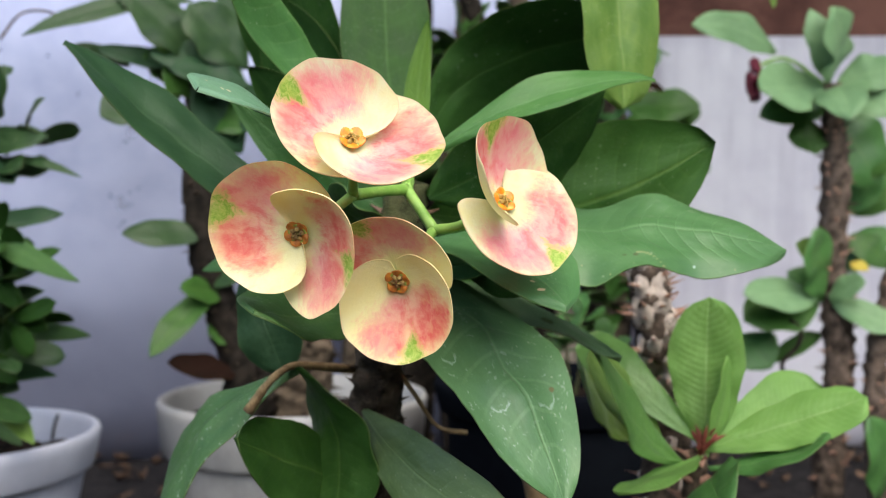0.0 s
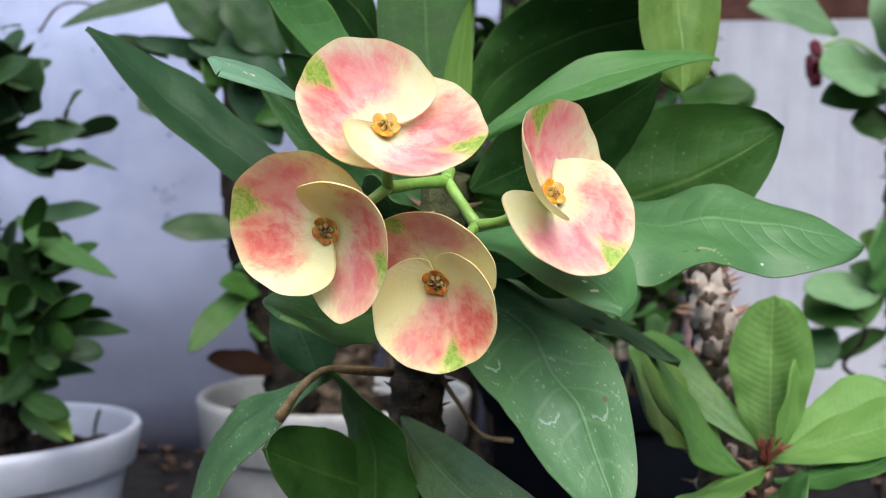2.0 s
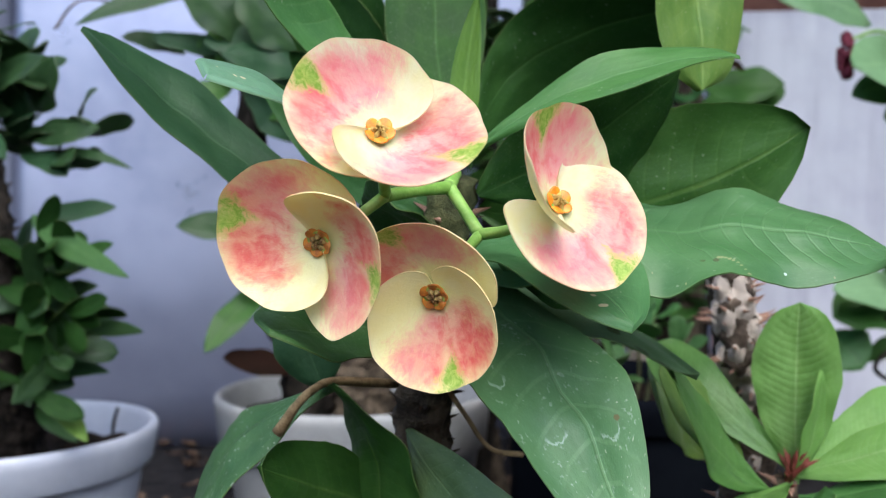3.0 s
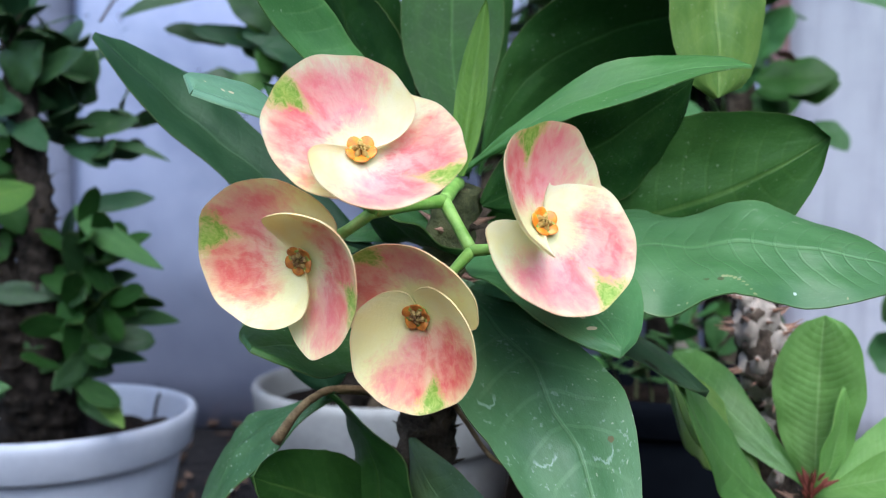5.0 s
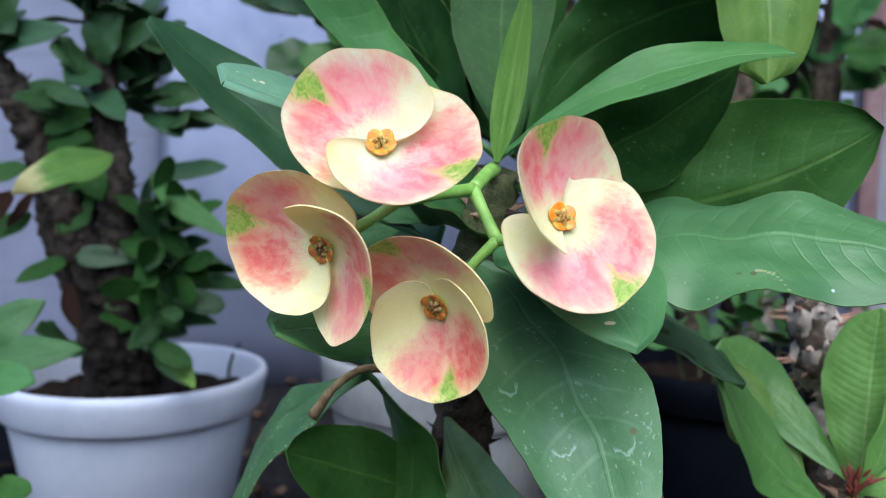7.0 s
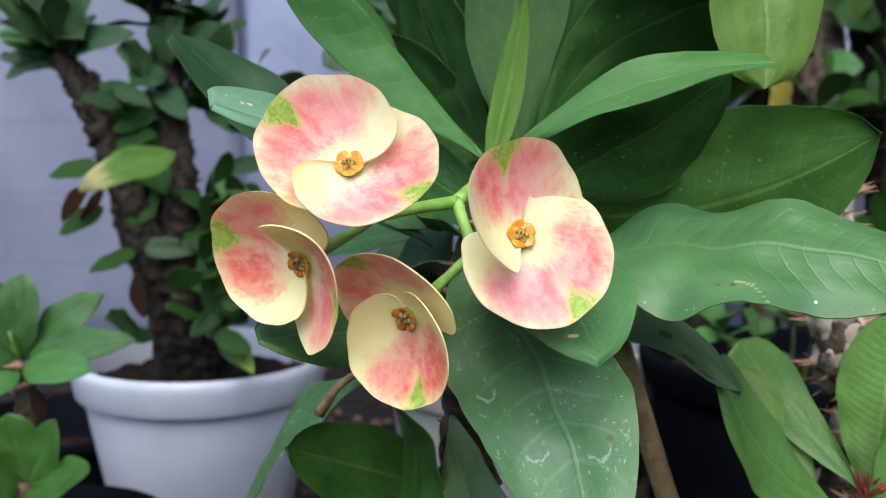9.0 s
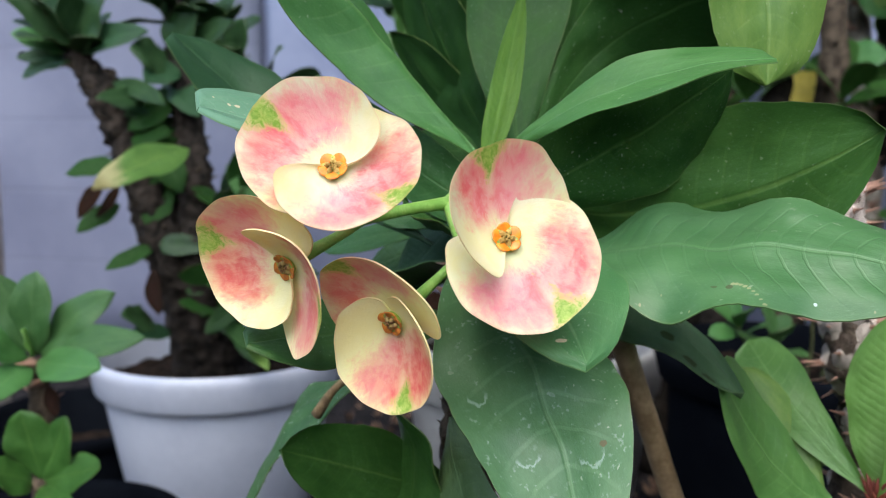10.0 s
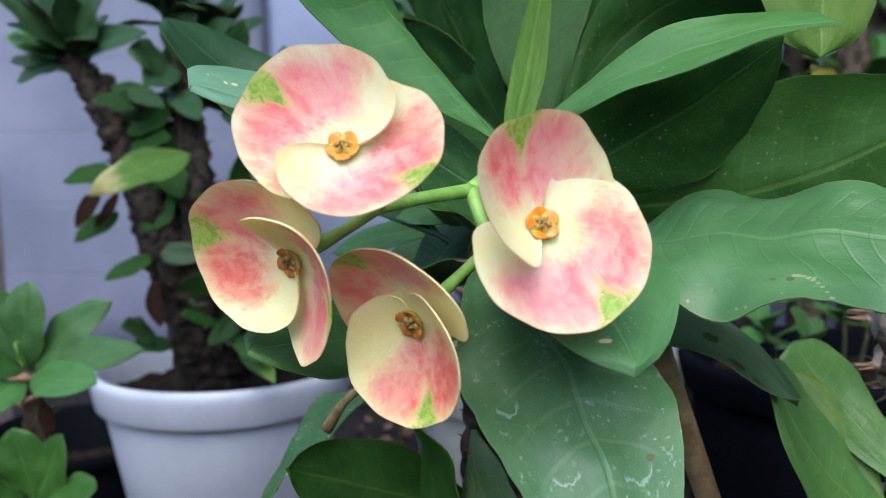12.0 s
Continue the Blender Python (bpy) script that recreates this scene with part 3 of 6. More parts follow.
def thorn_mesh(material, foot):
    me = bpy.data.meshes.new("thorn")
    v, f = [], []
    for i, (r, z, x) in enumerate(((foot * 1.25, -0.2, 0), (foot, 0.02, 0), (0.12, 0.38, 0.02), (0.02, 1.0, 0.07))):
        for j in range(6):
            v.append((x + r * math.cos(j * math.pi / 3), (1.35 if i < 2 else 1.0) * r * math.sin(j * math.pi / 3), z))
    for i in range(3):
        for j in range(6):
            f.append((i * 6 + j, i * 6 + (j + 1) % 6, i * 6 + 6 + (j + 1) % 6, i * 6 + 6 + j))
    f.append(tuple(range(18, 24)))
    me.from_pydata(v, [], f)
    me.polygons.foreach_set("use_smooth", [True] * len(me.polygons))
    me.materials.append(material)
    return me


def padded_thorn_mesh():
    """A slim brown point on a pale corky pad that runs along the stem."""
    me = bpy.data.meshes.new("thorn")
    v, f = [], []
    for x, z, a, b in ((0, -0.25, 1.00, 0.62), (0, 0.06, 0.84, 0.52), (0.05, 0.20, 0.38, 0.26), (0.08, 0.36, 0.12, 0.10), (0.12, 0.75, 0.06, 0.055), (0.20, 1.25, 0.008, 0.008)):
        for j in range(8):
            v.append((x + a * math.cos(j * math.pi / 4), b * math.sin(j * math.pi / 4), z))
    for i in range(5):
        for j in range(8):
            f.append((i * 8 + j, i * 8 + (j + 1) % 8, i * 8 + 8 + (j + 1) % 8, i * 8 + 8 + j))
    me.from_pydata(v, [], f)
    me.polygons.foreach_set("use_smooth", [True] * len(f))
    me.polygons.foreach_set("material_index", [0 if i < 24 else 1 for i in range(len(f))])
    me.materials.append(KNOB)
    me.materials.append(THORN)
    return me


THORN_MESH = thorn_mesh(THORN, 0.26)
BROAD_THORN = padded_thorn_mesh()
DARK_THORN = thorn_mesh(BARK, 0.26)
RED_THORN = thorn_mesh(STIPULE, 0.13)


def thorns(parent, points, radii, count, length, seed, shape=None, rise=(-0.1, 0.4)):
    """Single thorns, standing out of a stem."""
    rnd = random.Random(seed)
    path = spline(points, 60)
    rad = np.interp(np.linspace(0, 1, 61), np.linspace(0, 1, len(radii)), radii)
    for i in range(count):
        x = rnd.randrange(1, 59)
        d = Vector(path[x + 1] - path[x - 1]).normalized()
        u = d.cross(Vector((0.3, 0.5, 0.8))).normalized()
        o = Matrix.Rotation(i * 2.4 + rnd.uniform(-0.4, 0.4), 3, d) @ u
        o = (o + d * rnd.uniform(*rise)).normalized()
        ob = new("thorn", shape or THORN_MESH)
        s = length * rnd.uniform(0.6, 1.2)
        ob.matrix_basis = Matrix.Translation(Vector(path[x]) + o * float(rad[x]) * 0.9) @ o.to_track_quat("Z", "X").to_matrix().to_4x4() @ Matrix.Diagonal((s, s, s, 1))
        under(ob, parent)


def lathe(name, profile, material, parent=None, seg=64, label="", squash=0.0):
    verts, faces = [], []
    for r, z in profile:
        for j in range(seg):
            th = 2 * math.pi * j / seg
            verts.append((r * math.cos(th), r * math.sin(th), z))
    for i in range(len(profile) - 1):
        for j in range(seg):
            k = (j + 1) % seg
            faces.append((i * seg + j, i * seg + k, (i + 1) * seg + k, (i + 1) * seg + j))
    ob = mesh_object(name, verts, faces, material, parent, label)
    return ob


def box(name, lo, hi, material, parent=None, bevel=0.004):
    bm = bmesh.new()
    bmesh.ops.create_cube(bm, size=1.0)
    for v in bm.verts:
        v.co = Vector([(l + h) / 2 + c * (h - l) for l, h, c in zip(lo, hi, v.co)])
    bmesh.ops.bevel(bm, geom=bm.edges[:], offset=bevel, segments=2, affect="EDGES")
    me = bpy.data.meshes.new(name)
    bm.to_mesh(me)
    bm.free()
    me.materials.append(material)
    ob = new(name, me)
    if parent is not None:
        under(ob, parent)
    return ob


def flower_pot(x, y, rim_z, radius, collar, material, label, height=None, taper=0.72):
    """A round pot: tapered wall with a rolled collar, open at the top, with a thickness."""
    pot = thing("flower_pot", x, y, 0.0, label, "flower pot", "flower pots")
    w = 0.0055
    z, r, low = rim_z, radius, radius * taper
    shoulder = r - 0.011
    body = [(0.0, 0.004), (low - 0.006, 0.0), (low, 0.004), (shoulder - 0.001, z - collar - 0.002), (shoulder, z - collar + 0.003)]
    inner = [(shoulder, z - collar + 0.004), (shoulder - w, z - collar + 0.002), (low - w, 0.010), (0.0, 0.010)]
    lathe("wall", body + inner, material, pot)
    rim = [(shoulder - 0.0005, z - collar + 0.001), (r - 0.006, z - collar), (r - 0.0045, z - collar + 0.002), (r - 0.001, z - 0.010), (r, z - 0.005), (r - 0.0015, z - 0.0012), (r - 0.004, z), (r - 0.007, z - 0.001), (r - 0.0095, z - 0.005), (shoulder - w + 0.002, z - collar + 0.001)]
    lathe("rim", rim, material, pot)
    return pot


def soil_disc(x, y, z, radius, label):
    verts, faces = [], []
    rings, seg = 14, 40
    for i in range(rings + 1):
        for j in range(seg):
            r, th = radius * i / rings, 2 * math.pi * j / seg
            px, py = r * math.cos(th), r * math.sin(th)
            verts.append((px, py, 0.006 * noise.noise(Vector((x + px, y + py, 0)) * 60) + 0.004 * noise.noise(Vector((x + px, y + py, 3)) * 170)))
    for i in range(rings):
        for j in range(seg):
            k = (j + 1) % seg
            faces.append((i * seg + j, (i + 1) * seg + j, (i + 1) * seg + k, i * seg + k))
    ob = mesh_object("soil", verts, faces, SOIL)
    ob.location = (x, y, z)
    return tagged(ob, label, "soil", "", "stuff")


# ---- setting ----
def ground_sheet():
    n = 80
    xs = [math.copysign(abs(v) ** 3.2 * 60, v) for v in np.linspace(-1, 1, n + 1)]
    verts = [(x, y + 0.8, 0.004 * noise.noise(Vector((x, y, 0)) * 11) if abs(x) < 4 and abs(y) < 4 else 0.0) for y in xs for x in xs]
    m = n + 1
    faces = [(j * m + i, j * m + i + 1, (j + 1) * m + i + 1, (j + 1) * m + i) for j in range(n) for i in range(n)]
    return tagged(mesh_object("ground", verts, faces, GROUND), "dark damp earth strewn with dead leaves and grit", "ground", "", "structure")


ground_sheet()


def sheet_wall(name, x0, x1, y, z1, material, label, ripple, seed):
    """An upright sheet with a thickness that bows a little, as hung sheeting does."""
    nx, nz = 60, 14
    verts, faces = [], []
    for side in (0, 1):
        for k in range(nz + 1):
            for i in range(nx + 1):
                x, z = x0 + (x1 - x0) * i / nx, z1 * k / nz
                b = ripple * noise.noise(Vector((x * 1.7, z * 3.1, seed))) + 0.3 * ripple * noise.noise(Vector((x * 0.8, z * 11, seed + 5)))
                verts.append((x, y + 0.2 * min(x, 0) + b + side * 0.012, z))
    m = nx + 1
    k = m * (nz + 1)
    for j in range(nz):
        for i in range(nx):
            a = j * m + i
            faces.append((a, a + 1, a + m + 1, a + m))
            faces.append((k + a, k + a + m, k + a + m + 1, k + a + 1))
    rim = [i for i in range(m)] + [j * m + nx for j in range(1, nz + 1)] + [nz * m + i for i in range(nx - 1, -1, -1)] + [j * m for j in range(nz - 1, 0, -1)]
    for a, b in zip(rim, rim[1:] + rim[:1]):
        faces.append((b, a, k + a, k + b))
    return tagged(mesh_object(name, verts, faces, material), label, "wall", "", "structure")


sheet_wall("wall_north_west", -3.2, -0.832, 1.58, 1.35, BOARDS, "pale lilac boarded wall with level joints", 0.006, 2.0)
sheet_wall("wall_north", -0.83, 0.350, 1.58, 1.35, SHEET, "blue-grey sheeting wall with soft bulges", 0.012, 1.0)
sheet_wall("wall_north_low", 0.382, 3.2, 1.58, 0.75, PLASTER, "low whitewashed wall behind the pots", 0.006, 4.0)
tagged(box("wall_post", (0.352, 1.57, 0.0), (0.380, 1.60, 1.4), PINK_POST), "pinkish timber post between two wall panels", "post", "", "structure")
tagged(box("wall_cap", (0.388, 1.60, 0.70), (3.2, 1.66, 1.5), TIMBER, None, 0.006), "red-brown timber boarding above the low wall", "wall", "", "structure")
tagged(box("wall_post_west", (-0.925, 0.852, 0.0), (-0.904, 0.910, 1.6), POST, None, 0.005), "weathered grey-brown timber post", "post", "", "structure")

# unseen plain walls behind and beside the eye, added to block low sky light
UNSEEN_DULL = plain("unseen_green_grey", (0.05, 0.065, 0.05, 1), (0.10, 0.12, 0.09, 1), 3.0, 0.9, 0.2, 0.4, 0.01)
for name, lo, hi in (("unseen_wall_south", (-3.2, -1.75, 0.0), (3.2, -1.65, 0.95)), ("unseen_wall_west", (-3.3, -1.75, 0.0), (-3.2, 1.1, 1.1)), ("unseen_wall_east", (3.2, -1.75, 0.0), (3.3, 1.7, 1.5))):
    tagged(box(name, lo, hi, UNSEEN_DULL), "plain dull green unseen wall blocking low light", "wall", "", "structure")

# unseen panel above the back row, added to shade the pots and wall
tagged(box("unseen_shade_panel", (-0.90, 0.24, 1.62), (3.3, 1.75, 1.65), UNSEEN_DULL, None, 0.004), "plain dull unseen panel that shades the pots", "roof", "", "structure")


def litter():
    """Curled dead leaves and bits of bark strewn over the earth."""
    rnd = random.Random(404)
    verts, faces, uvs = [], [], []
    for _ in range(520):
        x, y = rnd.uniform(-0.75, 0.75), rnd.uniform(0.42, 1.5)
        L, W, turn, lift = rnd.uniform(0.012, 0.034), rnd.uniform(0.004, 0.011), rnd.uniform(0, 6.28), rnd.uniform(0.002, 0.012)
        cx, sx, k = math.cos(turn), math.sin(turn), len(verts)
        for i in range(5):
            s = i / 4
            w = W * math.sin(math.pi * (0.08 + 0.84 * s))
            for v in (-1, 0, 1):
                a, b = (s - 0.5) * L, v * w
                verts.append((x + a * cx - b * sx, y + a * sx + b * cx, 0.006 + lift * (abs(v) * 0.7 + 4 * (s - 0.5) ** 2)))
                uvs.append((s, v))
        for i in range(4):
            for j in range(2):
                a = k + i * 3 + j
                faces.append((a, a + 1, a + 4, a + 3))
    return tagged(mesh_object("leaf_litter", verts, faces, LITTER, None, "", uvs), "curled brown dead leaves strewn over dark earth", "leaf litter", "", "stuff")


litter()

# ---- pots and soil ----
flower_pot(-0.399, 0.698, 0.2116, 0.1143, 0.032, WHITE_PLASTIC, "white plastic flower pot with a thick dark trunk", taper=0.60)
soil_disc(-0.399, 0.698, 0.185, 0.103, "dark crumbly soil filling a white pot")
flower_pot(-0.143, 0.833, 0.2215, 0.128, 0.048, SHADED_PLASTIC, "off-white plastic flower pot with a tall collar, shade in its colour")
soil_disc(-0.143, 0.833, 0.198, 0.112, "dark soil in a white pot under leaves")
flower_pot(0.09, 0.71, 0.255, 0.098, 0.026, BLACK_PLASTIC, "tall navy-black nursery pot in the shade", taper=0.85)
soil_disc(0.09, 0.71, 0.232, 0.085, "dark soil with weeds in a black pot")
flower_pot(0.11, 0.455, 0.165, 0.085, 0.022, BLACK_PLASTIC, "low black nursery pot holding spiny stems", taper=0.8)
soil_disc(0.11, 0.455, 0.15, 0.073, "dark soil in a low black pot")
flower_pot(-0.03, 0.36, 0.185, 0.085, 0.022, BLACK_PLASTIC, "black plastic nursery pot of the flowering plant", taper=0.8)
soil_disc(-0.03, 0.36, 0.165, 0.073, "dark soil in the flowering plant's pot")

for x, y, z in ((-0.668, 0.798, 0.088), (-0.86, 0.66, 0.09)):
    flower_pot(x, y, z, 0.112, 0.018, BLACK_PLASTIC, "low wide black plastic planter on dark earth", taper=0.9)
    soil_disc(x, y, z - 0.055, 0.093, "dark soil deep inside a low black planter")

# ---- the flowering plant ----
plant = thing("crown_of_thorns", -0.03, 0.36, 0.165, "flowering crown-of-thorns with four cream and pink blooms", "plant")
STEM = [(-0.03, 0.36, 0.16), (-0.0311, 0.3600, 0.2517), (-0.0274, 0.3520, 0.2957), (-0.0231, 0.3450, 0.3241), (-0.0203, 0.3370, 0.3536), (-0.0125, 0.3305, 0.386)]
STEM_R = [0.012, 0.0115, 0.0105, 0.0095, 0.0085, 0.0065]
tube("stem", STEM, STEM_R, BARK, plant, "brown woody stem set with thorns", 60, 14, 0.42, 0.005)
tube("stem_top", STEM[3:], [0.0100, 0.0091, 0.0072], STEM_TOP, plant, "olive-brown leafy stem top", 30, 14, 0.35, 0.005)
thorns(plant, STEM[3:], [0.0098, 0.0088, 0.0068], 18, 0.0085, 55)
thorns(plant, STEM, STEM_R, 70, 0.0065, 5, DARK_THORN)


def flower(c, bracts, seed, fresh=True, faded=False, curled=False):
    """A cyathium ringed by five glands, with its two bracts."""
    rnd = random.Random(seed)
    axis = Vector((0, 0, 0))
    for b in bracts:
        axis += Vector(b[1])
    axis.normalize()
    turn = axis.to_track_quat("Z", "Y").to_matrix().to_4x4()
    root = lathe("flower", [(0.0, -0.0042), (0.0012, -0.004), (0.0022, -0.0022), (0.0030, -0.0006), (0.0030, 0.0002), (0.0023, 0.0002), (0.0016, -0.0012), (0.0, -0.0014)], CUP, None, 20, "cream and pink bloom with an orange centre")
    root.matrix_basis = Matrix.Translation(Vector(c)) @ turn
    under(root, plant)
    base = root.matrix_basis
    gland_mat = GLAND if fresh else GLAND_OLD
    for i in range(5):
        th = i * 2 * math.pi / 5 + rnd.uniform(-0.12, 0.12) + seed
        bm = bmesh.new()
        bmesh.ops.create_uvsphere(bm, u_segments=14, v_segments=8, radius=1.0)
        for v in bm.verts:
            v.co = Vector((v.co.x * 0.00150 - 0.0003 * v.co.y ** 2, v.co.y * 0.00200, v.co.z * 0.00042 + 0.00025 * v.co.x ** 2 + (0 if fresh else 0.0002 * math.sin(v.co.y * 4))))
        me = bpy.data.meshes.new("gland")
        bm.to_mesh(me)
        bm.free()
        me.polygons.foreach_set("use_smooth", [True] * len(me.polygons))
        me.materials.append(gland_mat)
        g = new("gland", me)
        g.matrix_basis = base @ pose(0, 0, 0, 0, 0, math.degrees(th)) @ pose(0.00262, 0, 0.0000, 0, -22, 0)
        under(g, root)
    bm = bmesh.new()
    for i in range(5):                 # the five small scales round the stamens
        th = i * 2 * math.pi / 5 + seed + 0.63
        bmesh.ops.create_cone(bm, cap_ends=True, segments=6, radius1=0.00095, radius2=0.00035, depth=0.0012, matrix=pose(0, 0, 0, 0, 0, math.degrees(th)) @ pose(0.00125, 0, 0.0005, 0, -28, 0))
    for i in range(14):
        r, th = 0.0011 * math.sqrt(rnd.random()), rnd.uniform(0, 6.28)
        h = rnd.uniform(0.0005, 0.0014)
        bmesh.ops.create_uvsphere(bm, u_segments=8, v_segments=6, radius=rnd.uniform(0.00025, 0.00042), matrix=Matrix.Translation((r * math.cos(th), r * math.sin(th), h)))
        bmesh.ops.create_cone(bm, cap_ends=True, segments=5, radius1=0.00015, radius2=0.00015, depth=h + 0.0014, matrix=Matrix.Translation((r * math.cos(th), r * math.sin(th), h / 2 - 0.0007)))
    me = bpy.data.meshes.new("flower_centre")
    bm.to_mesh(me)
    bm.free()
    me.materials.append(TAN if fresh else ANTHER)
    s = new("flower_centre", me)
    s.matrix_basis = base.copy()
    under(s, root)
    for i, b in enumerate(bracts):
        cloth = BRACT_TOP if curled and i == 0 else BRACT if fresh else BRACT_OLD if not faded else BRACT_LAST if i else BRACT_FADED
        more = dict(ends=174, pinch=0.45) if faded and i == 1 else dict(cup=0.42) if curled and i == 0 else {}
        under(bract(Vector(c), *b, rnd.randrange(1000), cloth, **more), root)
    return root


def bract(c, u, n, r, d, w, qu, qv, tw, back, hand, seed, material, ends=142, pinch=0.75, cup=0.0):
    """A kidney-shaped bract with a notch at the cyathium; u runs to its tip, n is its upper side."""
    rnd = random.Random(seed)
    u, n = Vector(u).normalized(), Vector(n).normalized()
    n = (n - u * n.dot(u)).normalized()
    v = n.cross(u)
    o = c - (0.0015 + back) * n
    A, Q = 72, 16
    ph = [rnd.uniform(0, 6.28) for _ in range(3)]
    verts, uvs = [], []
    for i in range(A + 1):
        phi = radians(-ends + 2 * ends * i / A)
        a = abs(phi)
        R = d * math.cos(phi) + math.sqrt(1 - (d * math.sin(phi)) ** 2)
        R *= 1 - pinch * min(max((a - radians(110)) / radians(ends - 110), 0), 1) ** (3 if ends < 150 else 1.5)
        R *= 1 + 0.008 * math.sin(7 * phi + ph[0]) + 0.006 * math.sin(13 * phi + ph[1])
        for j in range(Q + 1):
            q = 0.04 + 0.96 * j / Q
            x, y = q * R * math.cos(phi), q * R * math.sin(phi) * w
            curl = cup * min(max(0.25 + 1.6 * x, 0), 1) if y > 0 else 0.0
            h = qu * x * x + (qv + curl) * y * y + tw * x * y
            y *= 1 + 0.35 * curl
            h += hand * 0.085 * math.copysign((a / radians(142)) ** 2, phi) * q
            h += 0.012 * math.sin(5 * phi + ph[2]) * q ** 3 - 0.02 * math.exp(-(phi / 0.07) ** 2) * q
            verts.append(o + r * (x * u + y * v + h * n))
            uvs.append((phi / radians(142), q))
    m = Q + 1
    faces = [(i * m + j, i * m + j + 1, (i + 1) * m + j + 1, (i + 1) * m + j)[::-1] for i in range(A) for j in range(Q)]
    k = len(verts)
    verts += [p - n * 0.0005 for p in verts]
    uvs = uvs + uvs
    faces += [tuple(k + x for x in f[::-1]) for f in faces]
    rim = [i * m + Q for i in range(A + 1)] + [A * m + j for j in range(Q - 1, -1, -1)] + [i * m for i in range(A - 1, -1, -1)] + [j for j in range(1, Q)]
    close_rim(verts, faces, uvs, rim, k)
    return mesh_object("bract", verts, faces, material, None, "", uvs)


flower((-0.0258, 0.2446, 0.3914), (
    ((-0.860, 0.168, 0.481), (0.089, -0.880, 0.466), 0.01748, 0.265, 1.055, 0.489, 0.441, 0.027, 0.0000, -1),
    ((0.748, 0.109, -0.654), (0.468, -0.786, 0.404), 0.01726, 0.259, 1.091, 0.670, 0.430, 0.017, 0.0000, -1)), 1, True, False)
flower((-0.0417, 0.2466, 0.3644), (
    ((-0.920, 0.100, 0.380), (-0.171, -0.973, -0.157), 0.01730, 0.369, 1.107, 0.326, 0.348, -0.142, 0.0000, 1),
    ((0.934, -0.135, -0.330), (-0.297, -0.807, -0.510), 0.01634, 0.272, 1.185, 0.424, 0.352, -0.314, 0.0000, 1)), 2, False, False)
flower((0.0179, 0.2534, 0.3744), (
    ((-0.463, 0.087, 0.882), (0.653, -0.639, 0.406), 0.01900, 0.118, 0.865, 0.539, 0.625, -0.308, 0.0000, 1),
    ((0.632, -0.030, -0.774), (0.404, -0.839, 0.363), 0.01900, 0.346, 1.003, 0.099, 0.186, -0.031, 0.0000, 1)), 3, True, False, True)
flower((-0.0133, 0.2527, 0.3506), (
    ((-0.501, -0.289, 0.816), (-0.248, -0.855, -0.455), 0.01872, 0.195, 0.998, 0.272, 0.273, 0.030, 0.0022, 0),
    ((0.259, 0.303, -0.917), (-0.256, -0.894, -0.367), 0.01639, 0.335, 1.068, 0.405, 0.474, -0.048, 0.0000, 0)), 4, False, True)

# stalks of the flower head
NODE_A, NODE_B, NODE_C, CROWN = (-0.0123, 0.2899, 0.3800), (-0.0029, 0.2795, 0.3661), (-0.0276, 0.2655, 0.3766), (-0.0135, 0.327, 0.3865)
for pts, rad in (
    ([CROWN, (-0.0125, 0.310, 0.3845), NODE_A], [0.0026, 0.0022, 0.0021]),
    ([NODE_A, (-0.020, 0.277, 0.3785), NODE_C], [0.0020, 0.0017, 0.0019]),
    ([NODE_A, (-0.0078, 0.2845, 0.3735), NODE_B], [0.0020, 0.0017, 0.0019]),
    ([NODE_C, (-0.0270, 0.2560, 0.3830), (-0.0270, 0.2480, 0.3896)], [0.0017, 0.0014, 0.0022]),
    ([NODE_C, (-0.0335, 0.2600, 0.3715), (-0.0408, 0.2502, 0.3658)], [0.0017, 0.0015, 0.0022]),
    ([NODE_B, (0.0055, 0.2735, 0.3675), (0.0157, 0.2564, 0.3728)], [0.0018, 0.0015, 0.0022]),
    ([NODE_B, (-0.0075, 0.2700, 0.3600), (-0.0122, 0.2562, 0.3523)], [0.0017, 0.0014, 0.0022]),
):
    tube("flower_stalk", pts, rad, STALK, plant, "smooth green flower stalk", 12, 12)

leaf(plant, LEAF_BROAD, (-0.0134, 0.3407, 0.3516), (0.1309, 0.3284, 0.3597), 0.261, 0.0282, 0.478, 0.119, 0.040, 0.0, -0.679, 0.175, 3.3255, label="broad dusty-green leaf with a wavy edge", snake=0.0093, phase=(0.1241, 1.6824, -0.4865, -0.6506), n=48, cols=14)
leaf(plant, LEAF_DARK, (-0.0069, 0.3677, 0.3752), (0.1083, 0.3439, 0.4031), -1.602, 0.0291, 0.55, -0.053, -0.091, 0.116, 0.033, 0.07, 2.2, label="large dark green leaf with a pale midrib")
leaf(plant, LEAF_PLAIN, (-0.0110, 0.3235, 0.3905), (0.0767, 0.3122, 0.4217), 0.690, 0.0105, 0.78, 0.067, -0.059, 0.271, 1.163, 0.12, 1.8, label="long narrow pale green leaf, slightly folded")
leaf(plant, LEAF_DEEP_SHADE, (-0.0052, 0.3290, 0.3792), (0.0639, 0.3387, 0.4219), 1.691, 0.0211, 0.53, -0.044, 0.054, 0.115, -0.079, 0.07, 2.2)
leaf(plant, LEAF_DEEP_SHADE, (-0.0095, 0.3585, 0.3908), (0.0743, 0.3673, 0.4516), 1.657, 0.0249, 0.78, -0.521, -0.041, 0.167, -0.624, 0.07, 2.2)
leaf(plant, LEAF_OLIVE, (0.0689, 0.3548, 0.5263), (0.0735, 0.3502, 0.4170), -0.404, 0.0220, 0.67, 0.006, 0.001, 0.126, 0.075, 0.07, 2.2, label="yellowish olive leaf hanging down")
